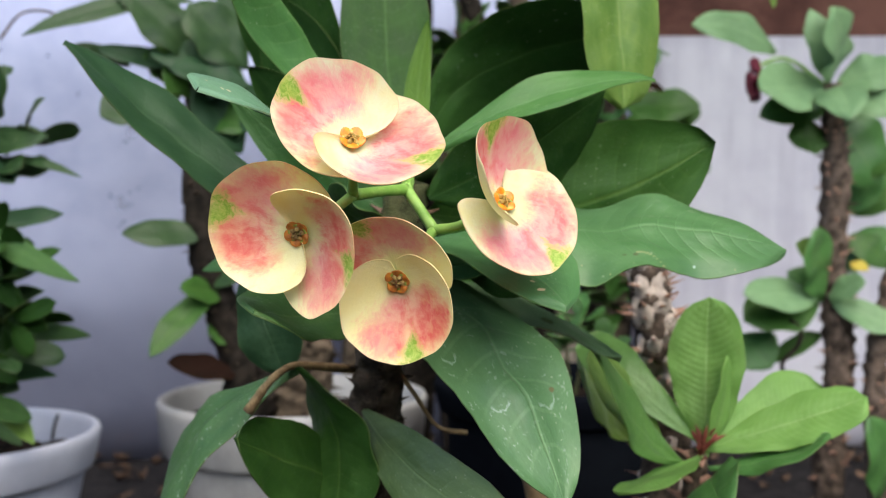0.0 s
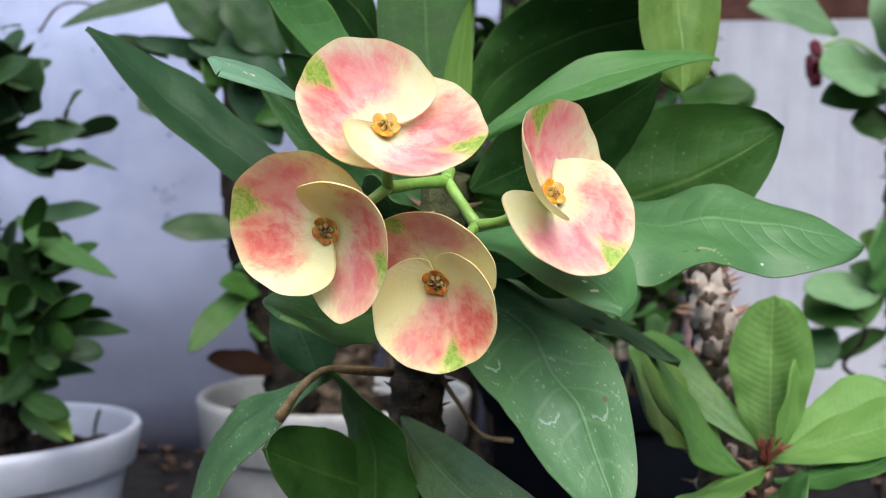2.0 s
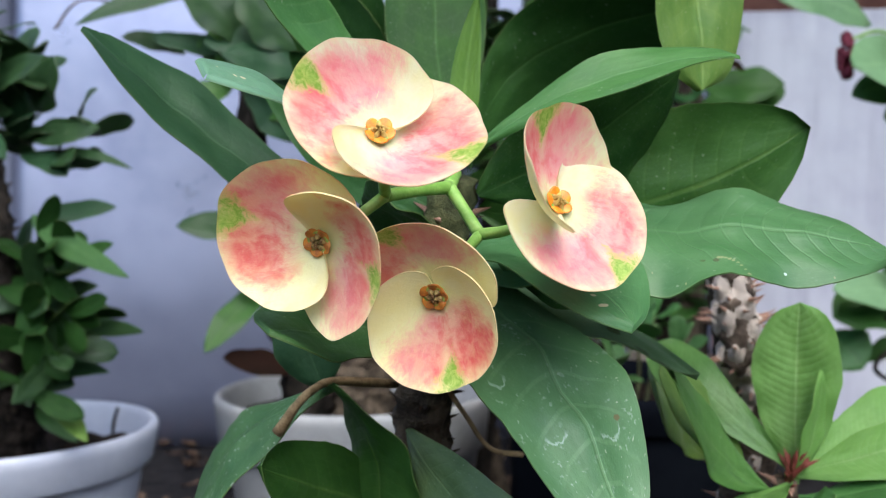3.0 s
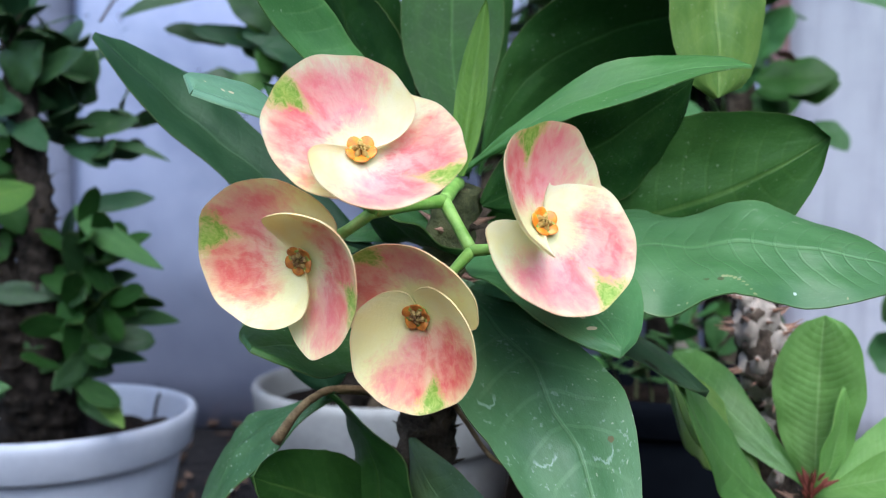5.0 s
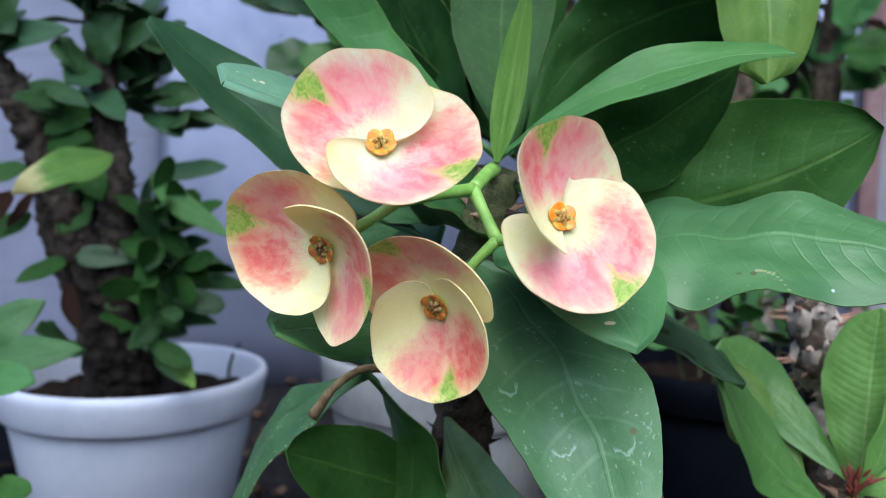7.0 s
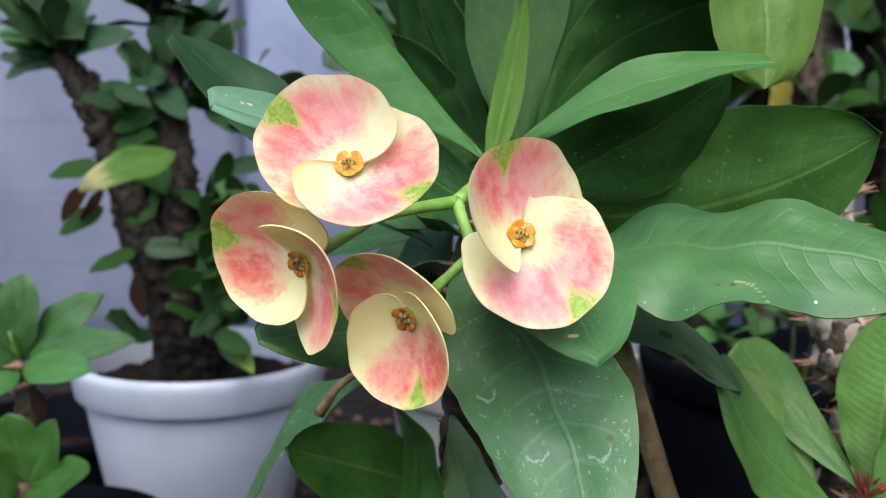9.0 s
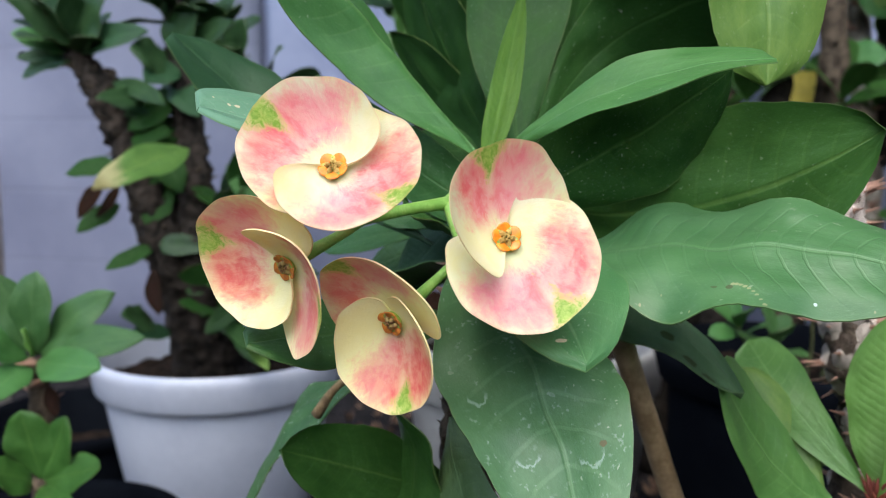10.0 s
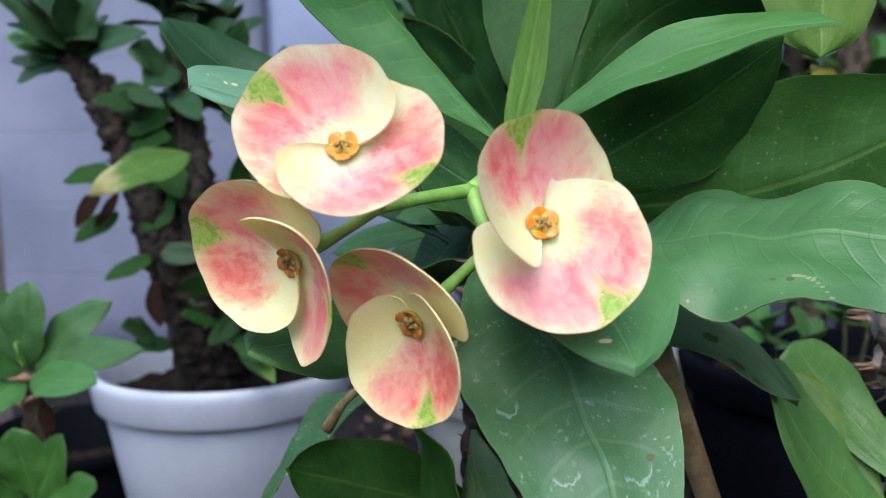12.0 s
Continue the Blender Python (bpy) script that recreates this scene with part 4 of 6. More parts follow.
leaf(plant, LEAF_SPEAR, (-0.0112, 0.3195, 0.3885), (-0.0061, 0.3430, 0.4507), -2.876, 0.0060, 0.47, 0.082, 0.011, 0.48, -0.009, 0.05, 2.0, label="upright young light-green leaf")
leaf(plant, LEAF_DEEP_SHADE, (-0.0361, 0.4050, 0.3917), (-0.0867, 0.4237, 0.4808), 1.60, 0.0240, 0.60, 0.010, 0.020, 0.120, 0.10, 0.07, 2.2)
leaf(plant, LEAF_DEEP_SHADE, (-0.0427, 0.4182, 0.3878), (-0.0953, 0.4277, 0.4509), 1.45, 0.0190, 0.45, 0.010, 0.000, 0.120, 0.10, 0.07, 2.2)
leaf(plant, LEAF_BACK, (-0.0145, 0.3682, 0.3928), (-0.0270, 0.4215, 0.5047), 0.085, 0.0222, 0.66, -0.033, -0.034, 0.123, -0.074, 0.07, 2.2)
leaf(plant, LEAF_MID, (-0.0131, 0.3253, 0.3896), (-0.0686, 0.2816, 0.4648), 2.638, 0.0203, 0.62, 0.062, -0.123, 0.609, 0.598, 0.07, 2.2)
leaf(plant, LEAF_DEEP_SHADE, (-0.0194, 0.4025, 0.3948), (-0.0698, 0.4083, 0.4891), 1.703, 0.0175, 0.71, 0.038, 0.120, 0.137, 0.277, 0.07, 2.2)
leaf(plant, LEAF_TIP, (-0.0462, 0.3103, 0.3927), (-0.0706, 0.2499, 0.4073), -0.407, 0.0150, 0.78, 0.066, -0.172, 0.22, 0.056, 0.07, 2.2, label="leaf end with a chewed tip", n=44, cols=12)
leaf(plant, LEAF_BLUE_SHADE, (-0.0404, 0.3449, 0.3603), (-0.1445, 0.3301, 0.4400), -0.446, 0.0185, 0.74, -0.077, 0.023, 0.30, -1.15, 0.07, 2.2)
leaf(plant, LEAF_DULL, (-0.0208, 0.3311, 0.3382), (-0.0537, 0.2463, 0.3428), -0.562, 0.0144, 0.65, -0.088, 0.064, 0.106, -0.506, 0.07, 2.2)
leaf(plant, LEAF_STAINED, (-0.0200, 0.3258, 0.3551), (0.0382, 0.2698, 0.2782), -3.258, 0.0279, 0.47, -0.136, 0.008, 0.177, -0.419, 0.07, 2.2, label="broad dusty leaf marked with pale ring stains")
leaf(plant, LEAF_CHEWED, (-0.0067, 0.3253, 0.3632), (0.0372, 0.2600, 0.3430), -0.005, 0.0215, 0.58, 0.108, -0.003, 0.141, 0.153, 0.07, 2.2)
leaf(plant, LEAF_BLOTCHED, (-0.0139, 0.3431, 0.3504), (0.0706, 0.3449, 0.3145), -3.246, 0.0242, 0.47, -0.030, 0.316, 0.255, -0.156, 0.07, 2.2)
leaf(plant, LEAF_DARK, (-0.0330, 0.3513, 0.2627), (-0.0692, 0.2842, 0.2976), 1.932, 0.0158, 0.53, 0.042, -0.006, 0.124, -0.194, 0.07, 2.2)
leaf(plant, LEAF_DARK, (-0.0540, 0.3138, 0.3166), (-0.0411, 0.3178, 0.2566), 1.677, 0.0212, 0.60, -0.218, 0.065, 0.061, 0.651, 0.07, 2.2)
leaf(plant, LEAF_WORN, (-0.0332, 0.3464, 0.2972), (0.0230, 0.2660, 0.2700), 0.906, 0.0128, 0.64, 0.046, 0.043, 0.123, -0.103, 0.07, 2.2)
leaf(plant, LEAF_SPECKLED, (-0.0541, 0.3220, 0.3160), (-0.1088, 0.3337, 0.2662), -0.301, 0.0262, 0.86, 0.087, 0.022, 0.075, -0.236, 0.07, 2.2)
leaf(plant, LEAF_BLUE_SHADE, (-0.0833, 0.3594, 0.3515), (-0.0663, 0.3603, 0.3079), 1.216, 0.0138, 0.62, -0.003, -0.003, 0.120, 0.007, 0.07, 2.2)
leaf(plant, LEAF_DARK, (-0.0039, 0.3278, 0.3650), (0.0370, 0.3004, 0.3500), 1.574, 0.0124, 0.58, 0.033, 0.012, 0.126, 0.123, 0.07, 2.2)
leaf(plant, LEAF_DARK, (-0.0104, 0.3258, 0.3621), (-0.0453, 0.3273, 0.3781), -2.645, 0.0236, 0.70, 0.027, 0.027, 0.114, -0.517, 0.07, 2.2)
leaf(plant, LEAF_DEEP_SHADE, (-0.0180, 0.3967, 0.3917), (-0.0108, 0.4988, 0.5088), 1.145, 0.0128, 0.62, 0.000, -0.002, 0.122, 0.000, 0.07, 2.2)
leaf(plant, LEAF_DEEP_SHADE, (-0.0242, 0.4323, 0.3961), (-0.0996, 0.4288, 0.4936), 1.562, 0.0243, 0.61, 0.02, 0.023, 0.145, 0.166, 0.07, 2.2)
leaf(plant, LEAF_MID, (-0.0103, 0.3378, 0.3698), (-0.0854, 0.3401, 0.4231), 1.743, 0.0124, 0.41, 0.008, 0.049, 0.122, 0.114, 0.07, 2.2)
leaf(plant, LEAF_MID, (-0.0102, 0.3374, 0.3524), (-0.0677, 0.3750, 0.3313), 0.359, 0.0151, 0.59, 0.110, -0.029, 0.148, 0.033, 0.07, 2.2)
leaf(plant, LEAF_DEEP_SHADE, (-0.0231, 0.3457, 0.3950), (-0.0593, 0.3480, 0.3945), -0.725, 0.0115, 0.49, -0.004, 0.020, 0.128, 0.006, 0.10, 2.0, n=16, cols=6)
leaf(plant, LEAF_MID, (-0.0312, 0.3506, 0.3715), (-0.0604, 0.3444, 0.3682), -0.693, 0.0059, 0.49, -0.009, 0.039, 0.185, 0.144, 0.10, 2.0, n=16, cols=6)
leaf(plant, LEAF_BLUE_SHADE, (-0.0409, 0.3677, 0.3653), (-0.0657, 0.3710, 0.3378), -0.833, 0.0125, 0.57, -0.003, 0.038, 0.105, -0.021, 0.10, 2.0, n=16, cols=6)
leaf(plant, LEAF_MID, (-0.0548, 0.3783, 0.3637), (-0.1059, 0.3788, 0.3509), -0.723, 0.0064, 0.54, 0.027, 0.015, 0.108, -0.244, 0.10, 2.0, n=16, cols=6)
leaf(plant, LEAF_DEEP_SHADE, (-0.0306, 0.3579, 0.3862), (-0.0522, 0.3593, 0.3767), -0.788, 0.0082, 0.49, -0.012, 0.020, 0.234, 0.180, 0.10, 2.0, n=16, cols=6)
leaf(plant, LEAF_DULL, (-0.0515, 0.3896, 0.3580), (-0.0936, 0.3930, 0.3402), -0.756, 0.0092, 0.47, 0.023, 0.015, 0.075, 0.201, 0.10, 2.0, n=16, cols=6)

# bare side shoot and dry tendril
tube("side_shoot", [(-0.0360, 0.3450, 0.3120), (-0.0534, 0.3263, 0.3160), (-0.0584, 0.3162, 0.3156), (-0.0635, 0.3110, 0.3110), (-0.0703, 0.3109, 0.3013)], [0.0018, 0.0016, 0.0014, 0.0014, 0.0021], TWIG, plant, "bare tan side shoot with a cut end", 20, 10, 0.12, 0.004)
tube("tendril", [(-0.0190, 0.3450, 0.3128), (-0.0111, 0.3450, 0.3015), (-0.0021, 0.3500, 0.2880), (0.0098, 0.3560, 0.2842)], [0.0013, 0.0010, 0.0009, 0.0012], TWIG, plant, "thin dry brown tendril", 24, 6, 0.1, 0.004)
stake = thing("bamboo_stake", 0.109, 0.505, 0.0, "thin tan bamboo stake stuck beside the plant", "stake")
tube("cane", [(0.0231, 0.3848, 0.3234), (0.0663, 0.4447, 0.1617), (0.1094, 0.5046, 0.0000)], [0.0046, 0.0048, 0.005], BAMBOO, stake, "", 56, 14, 0.04, 0.01, 14)

# ---- the spiny stem in the black pot ----
spiny = thing("spiny_stem", 0.105, 0.465, 0.15, "pale spiny succulent stem in a black pot", "plant")
SPINY = [(0.105, 0.465, 0.14), (0.1169, 0.4450, 0.2787), (0.1088, 0.4360, 0.3117), (0.1041, 0.4340, 0.3375), (0.1017, 0.4360, 0.3631), (0.1012, 0.4400, 0.3862)]
SPINY_R = [0.011, 0.0105, 0.010, 0.0095, 0.0085, 0.007]
tube("stem", SPINY, SPINY_R, BARK_MOTTLED, spiny, "", 90, 18, 0.4, 0.0055)
thorns(spiny, SPINY, SPINY_R, 165, 0.0080, 9, BROAD_THORN)

# ---- the young rosette ----
young = thing("young_crown_of_thorns", 0.125, 0.42, 0.20, "young crown-of-thorns rosette with bright green leaves", "plant")
YSTEM = [(0.116, 0.425, 0.14), (0.1130, 0.4027, 0.2105), (0.1153, 0.3896, 0.2685)]
tube("stem", YSTEM, [0.007, 0.006, 0.0045], BARK, young, "", 30, 10, 0.3, 0.006)
thorns(young, YSTEM[1:], [0.006, 0.0055, 0.0045], 30, 0.009, 3)
thorns(young, [(0.1144, 0.3877, 0.2647), (0.1158, 0.3849, 0.2703), (0.1163, 0.3840, 0.2759)], [0.003, 0.0025, 0.0015], 18, 0.0080, 33, RED_THORN, (0.5, 2.0))
leaf(young, LEAF_LIGHT, (0.1160, 0.3861, 0.2720), (0.0691, 0.4260, 0.3172), 2.540, 0.0119, 0.74, -0.121, 0.040, 0.154, -0.352, 0.07, 2.2)
leaf(young, LEAF_LIGHT, (0.1093, 0.3856, 0.2642), (0.0629, 0.3603, 0.3208), -0.527, 0.0195, 0.75, -0.049, -0.116, 0.170, -0.576, 0.07, 2.2)
leaf(young, LEAF_OLIVE, (0.1005, 0.4529, 0.2575), (0.0670, 0.4252, 0.3007), 2.528, 0.0205, 0.74, 0.019, 0.010, 0.121, -0.282, 0.07, 2.2)
leaf(young, LEAF_YOUNG, (0.1180, 0.3869, 0.2667), (0.1249, 0.4046, 0.3376), -0.250, 0.0178, 0.63, -0.023, -0.011, 0.224, 0.40, 0.05, 4.0)
leaf(young, LEAF_YOUNG, (0.1140, 0.3880, 0.2697), (0.1840, 0.3739, 0.2959), 0.392, 0.0148, 0.70, -0.017, 0.005, 0.128, 0.163, 0.05, 4.0)
leaf(young, LEAF_YOUNG, (0.1164, 0.3871, 0.2705), (0.1793, 0.4051, 0.2924), -2.274, 0.0174, 0.71, -0.036, -0.003, 0.120, 0.086, 0.07, 2.2)
leaf(young, LEAF_MID, (0.1179, 0.3830, 0.2635), (0.1634, 0.3645, 0.2822), -0.119, 0.0158, 0.68, -0.084, 0.014, 0.188, 0.154, 0.07, 2.2)
leaf(young, LEAF_YOUNG, (0.1153, 0.3838, 0.2670), (0.0708, 0.3470, 0.2606), -2.771, 0.0119, 0.61, 0.004, -0.002, 0.116, 0.097, 0.07, 2.2)
leaf(young, LEAF_MID, (0.1194, 0.3801, 0.2599), (0.1139, 0.3460, 0.2549), 0.896, 0.0158, 0.59, 0.147, -0.014, 0.168, -0.214, 0.07, 2.2)
leaf(young, LEAF_OLIVE, (0.1027, 0.3836, 0.2614), (0.0676, 0.3958, 0.3134), -0.219, 0.0123, 0.66, -0.010, 0.001, 0.188, -0.297, 0.07, 2.2)
leaf(young, LEAF_YOUNG, (0.1178, 0.3834, 0.2705), (0.1290, 0.3888, 0.3115), 1.445, 0.0094, 0.53, 0.050, 0.009, 0.124, -0.241, 0.07, 2.2)

# ---- weeds in the tall black pot ----
weeds = thing("weed", 0.09, 0.71, 0.225, "small green weeds growing in a black pot", "weed")
for i, (x, y, z, lx) in enumerate(((0.052, 0.690, 0.272, -0.3), (0.078, 0.668, 0.268, 0.1), (0.100, 0.700, 0.286, 0.2), (0.128, 0.690, 0.278, 0.4), (0.118, 0.735, 0.300, 0.1), (0.070, 0.740, 0.295, -0.2))):
    root = Vector((0.09 + (x - 0.09) * 0.7, 0.71 + (y - 0.71) * 0.7, 0.228))
    tube("stem", [root, (root + Vector((x, y, z))) * 0.5 + Vector((0.003, 0, 0)), (x, y, z)], [0.0018, 0.0015, 0.0011], STEM_TOP, weeds, "", 10, 6)
    sprig(weeds, LEAF_DULL if i % 2 else LEAF_MID, (x, y, z), (lx, -0.35, 0.9), 6, 0.030, 0.0085, 710 + i, (0.5, 1.5), "leaf", 10, 4, 0.7)

# ---- plants behind ----
def bloom_thing():
    """A drooping maroon flower cluster beside the tall stem."""
    pos = Vector((0.2888, 0.8000, 0.5167))
    bm = bmesh.new()
    rnd = random.Random(8)
    for i in range(64):
        h = rnd.uniform(-1, 1)
        r = 0.0052 * math.sqrt(max(0.05, 1 - h * h))
        th = rnd.uniform(0, 6.28)
        bmesh.ops.create_icosphere(bm, subdivisions=1, radius=rnd.uniform(0.0026, 0.0042), matrix=Matrix.Translation((r * math.cos(th), r * math.sin(th), h * 0.0185)))
    me = bpy.data.meshes.new("bloom")
    bm.to_mesh(me)
    bm.free()
    me.materials.append(BLOOM)
    ob = new("bloom", me)
    ob.location = pos
    under(ob, tall)
    tagged(ob, "drooping maroon flower cluster", kind="stuff")
    tube("bloom_stalk", [pos + Vector((0, 0, 0.012)), pos + Vector((0.03, 0, 0.02)), Vector((0.3569, 0.8000, 0.5099))], [0.0015, 0.0015, 0.002], STALK, tall, "", 12, 6)


old = thing("potted_crown_of_thorns", -0.40, 0.70, 0.18, "old thick-trunked crown-of-thorns in a white pot", "plant")
LIMB_A = [(-0.395, 0.695, 0.17), (-0.3689, 0.6349, 0.2939), (-0.3659, 0.6250, 0.3788), (-0.3818, 0.6298, 0.4698), (-0.3918, 0.6348, 0.5427)]
LIMB_B = [(-0.405, 0.700, 0.17), (-0.3908, 0.6261, 0.2985), (-0.4067, 0.6075, 0.3786), (-0.4274, 0.5946, 0.4326), (-0.4521, 0.5888, 0.4707)]
LIMB_C = [(-0.385, 0.690, 0.17), (-0.4633, 0.6854, 0.3185), (-0.4801, 0.6868, 0.3907), (-0.5185, 0.6939, 0.4637)]
for limb, rad, sd in ((LIMB_A, [0.030, 0.0150, 0.0125, 0.010, 0.007], 1), (LIMB_B, [0.030, 0.0170, 0.0145, 0.012, 0.008], 2), (LIMB_C, [0.021, 0.0125, 0.0105, 0.008], 3)):
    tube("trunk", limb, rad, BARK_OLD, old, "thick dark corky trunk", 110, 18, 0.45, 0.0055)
    thorns(old, limb, rad, 75, 0.008, sd, DARK_THORN)
leaf(old, LEAF_DULL, (-0.3414, 0.6347, 0.3807), (-0.2489, 0.5905, 0.3381), 0.432, 0.0097, 0.44, -0.000, 0.040, 0.153, 0.215, 0.10, 2.0, n=16, cols=6)
leaf(old, LEAF_BLUE_SHADE, (-0.3484, 0.6535, 0.3786), (-0.2935, 0.6663, 0.3877), 0.760, 0.0093, 0.46, -0.003, -0.033, 0.076, -0.074, 0.10, 2.0, n=16, cols=6)
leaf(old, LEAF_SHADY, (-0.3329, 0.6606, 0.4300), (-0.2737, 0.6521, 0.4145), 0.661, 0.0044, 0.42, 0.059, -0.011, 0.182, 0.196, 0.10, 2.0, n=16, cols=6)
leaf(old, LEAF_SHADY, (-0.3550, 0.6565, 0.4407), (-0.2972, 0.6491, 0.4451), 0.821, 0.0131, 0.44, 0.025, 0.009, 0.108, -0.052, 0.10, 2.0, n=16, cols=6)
leaf(old, LEAF_BLUE_SHADE, (-0.3646, 0.6563, 0.4672), (-0.3901, 0.6538, 0.5111), -0.399, 0.0150, 0.42, -0.020, -0.008, 0.201, -0.158, 0.10, 2.0, n=16, cols=6)
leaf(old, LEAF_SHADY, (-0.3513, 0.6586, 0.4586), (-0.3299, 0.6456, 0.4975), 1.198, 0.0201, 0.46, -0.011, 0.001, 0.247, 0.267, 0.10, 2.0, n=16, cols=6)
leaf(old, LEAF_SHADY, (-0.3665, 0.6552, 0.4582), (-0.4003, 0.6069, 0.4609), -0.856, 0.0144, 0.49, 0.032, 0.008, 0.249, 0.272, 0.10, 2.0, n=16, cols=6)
leaf(old, LEAF_BLUE_SHADE, (-0.3701, 0.6528, 0.4359), (-0.4092, 0.5820, 0.4275), -0.815, 0.0138, 0.40, -0.007, -0.032, 0.234, 0.294, 0.10, 2.0, n=16, cols=6)
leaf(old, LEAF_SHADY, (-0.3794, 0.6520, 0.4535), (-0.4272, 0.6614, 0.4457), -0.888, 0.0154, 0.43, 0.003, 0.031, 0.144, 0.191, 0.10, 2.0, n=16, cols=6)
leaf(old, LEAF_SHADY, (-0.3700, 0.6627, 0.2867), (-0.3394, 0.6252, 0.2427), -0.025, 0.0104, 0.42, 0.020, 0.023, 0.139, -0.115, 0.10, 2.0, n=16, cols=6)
leaf(old, LEAF_BLUE_SHADE, (-0.3583, 0.6641, 0.2709), (-0.2866, 0.6386, 0.2667), 0.569, 0.0095, 0.41, 0.025, 0.014, 0.067, -0.025, 0.10, 2.0, n=16, cols=6)
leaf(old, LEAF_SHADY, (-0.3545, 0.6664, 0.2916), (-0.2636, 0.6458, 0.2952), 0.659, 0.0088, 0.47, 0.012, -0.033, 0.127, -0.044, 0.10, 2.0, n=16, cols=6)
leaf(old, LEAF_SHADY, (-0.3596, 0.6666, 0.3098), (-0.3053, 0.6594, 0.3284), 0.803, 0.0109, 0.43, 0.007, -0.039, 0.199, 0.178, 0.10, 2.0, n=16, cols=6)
leaf(old, LEAF_BLUE_SHADE, (-0.3561, 0.6694, 0.3374), (-0.3060, 0.6607, 0.3483), 0.788, 0.0120, 0.49, 0.001, -0.006, 0.172, 0.204, 0.10, 2.0, n=16, cols=6)
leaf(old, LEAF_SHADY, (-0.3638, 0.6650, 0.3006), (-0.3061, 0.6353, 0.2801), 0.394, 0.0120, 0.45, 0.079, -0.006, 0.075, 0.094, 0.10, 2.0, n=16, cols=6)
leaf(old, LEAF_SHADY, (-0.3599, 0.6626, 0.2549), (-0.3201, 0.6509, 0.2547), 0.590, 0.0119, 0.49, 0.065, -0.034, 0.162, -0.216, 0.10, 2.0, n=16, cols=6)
leaf(old, LEAF_BLUE_SHADE, (-0.3649, 0.6671, 0.3326), (-0.3262, 0.6530, 0.3035), 0.331, 0.0120, 0.42, -0.004, -0.006, 0.083, -0.220, 0.10, 2.0, n=16, cols=6)
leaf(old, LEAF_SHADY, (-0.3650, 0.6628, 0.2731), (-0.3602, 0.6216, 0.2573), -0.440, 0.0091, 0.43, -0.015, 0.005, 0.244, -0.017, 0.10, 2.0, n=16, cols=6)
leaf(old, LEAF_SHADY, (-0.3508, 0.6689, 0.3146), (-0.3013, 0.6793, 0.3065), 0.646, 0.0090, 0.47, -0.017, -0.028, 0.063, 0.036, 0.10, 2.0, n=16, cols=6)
leaf(old, LEAF_DULL, (-0.3548, 0.6624, 0.2367), (-0.3164, 0.6486, 0.2125), 0.311, 0.0089, 0.41, 0.052, 0.016, 0.165, -0.176, 0.10, 2.0, n=16, cols=6)
leaf(old, LEAF_SCORCHED, (-0.3448, 0.5921, 0.3935), (-0.3508, 0.4986, 0.3672), -0.693, 0.0147, 0.45, 0.012, 0.019, 0.212, -0.160, 0.10, 2.0, n=16, cols=6, label="green leaf with a scorched brown end")
leaf(old, LEAF_DEEP_SHADE, (-0.4113, 0.5842, 0.3834), (-0.4453, 0.5685, 0.3735), -0.776, 0.0085, 0.45, 0.035, -0.015, 0.119, -0.189, 0.10, 2.0, n=16, cols=6)
leaf(old, LEAF_DEEP_SHADE, (-0.4200, 0.5980, 0.3489), (-0.4352, 0.5670, 0.3280), -0.663, 0.0090, 0.43, 0.021, 0.003, 0.150, 0.145, 0.10, 2.0, n=16, cols=6)
leaf(old, LEAF_DEEP_SHADE, (-0.3930, 0.6053, 0.3149), (-0.4133, 0.5727, 0.2993), -0.670, 0.0077, 0.48, 0.020, -0.015, 0.246, -0.233, 0.10, 2.0, n=16, cols=6)
leaf(old, LEAF_PALE, (-0.4563, 0.5871, 0.4706), (-0.4723, 0.5485, 0.4801), -0.911, 0.0113, 0.47, 0.010, 0.005, 0.219, 0.298, 0.10, 2.0, n=16, cols=6)
leaf(old, LEAF_BLUE_SHADE, (-0.4541, 0.5877, 0.4684), (-0.4850, 0.5629, 0.4636), -0.818, 0.0073, 0.47, -0.014, -0.000, 0.118, 0.051, 0.10, 2.0, n=16, cols=6)
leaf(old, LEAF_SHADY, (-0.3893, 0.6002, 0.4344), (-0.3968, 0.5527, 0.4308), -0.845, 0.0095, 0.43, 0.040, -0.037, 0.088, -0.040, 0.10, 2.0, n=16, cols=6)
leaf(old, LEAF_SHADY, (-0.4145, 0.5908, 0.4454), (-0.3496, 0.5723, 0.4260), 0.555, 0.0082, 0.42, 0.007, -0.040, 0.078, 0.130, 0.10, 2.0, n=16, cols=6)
leaf(old, LEAF_BLUE_SHADE, (-0.4522, 0.5891, 0.4729), (-0.4637, 0.5804, 0.5292), -0.199, 0.0116, 0.47, 0.019, -0.030, 0.120, -0.088, 0.10, 2.0, n=16, cols=6)
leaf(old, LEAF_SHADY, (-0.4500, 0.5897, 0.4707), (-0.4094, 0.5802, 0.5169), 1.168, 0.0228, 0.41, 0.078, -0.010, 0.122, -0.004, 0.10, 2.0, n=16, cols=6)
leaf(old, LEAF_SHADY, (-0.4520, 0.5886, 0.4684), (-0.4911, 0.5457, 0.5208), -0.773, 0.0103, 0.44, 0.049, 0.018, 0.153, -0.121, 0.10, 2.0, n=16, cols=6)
leaf(old, LEAF_BLUE_SHADE, (-0.4480, 0.5906, 0.4707), (-0.3779, 0.5893, 0.4827), 0.894, 0.0126, 0.47, 0.073, 0.014, 0.238, -0.120, 0.10, 2.0, n=16, cols=6)
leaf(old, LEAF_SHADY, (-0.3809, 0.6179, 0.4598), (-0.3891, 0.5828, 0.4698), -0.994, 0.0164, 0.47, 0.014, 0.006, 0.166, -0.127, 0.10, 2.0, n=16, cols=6)
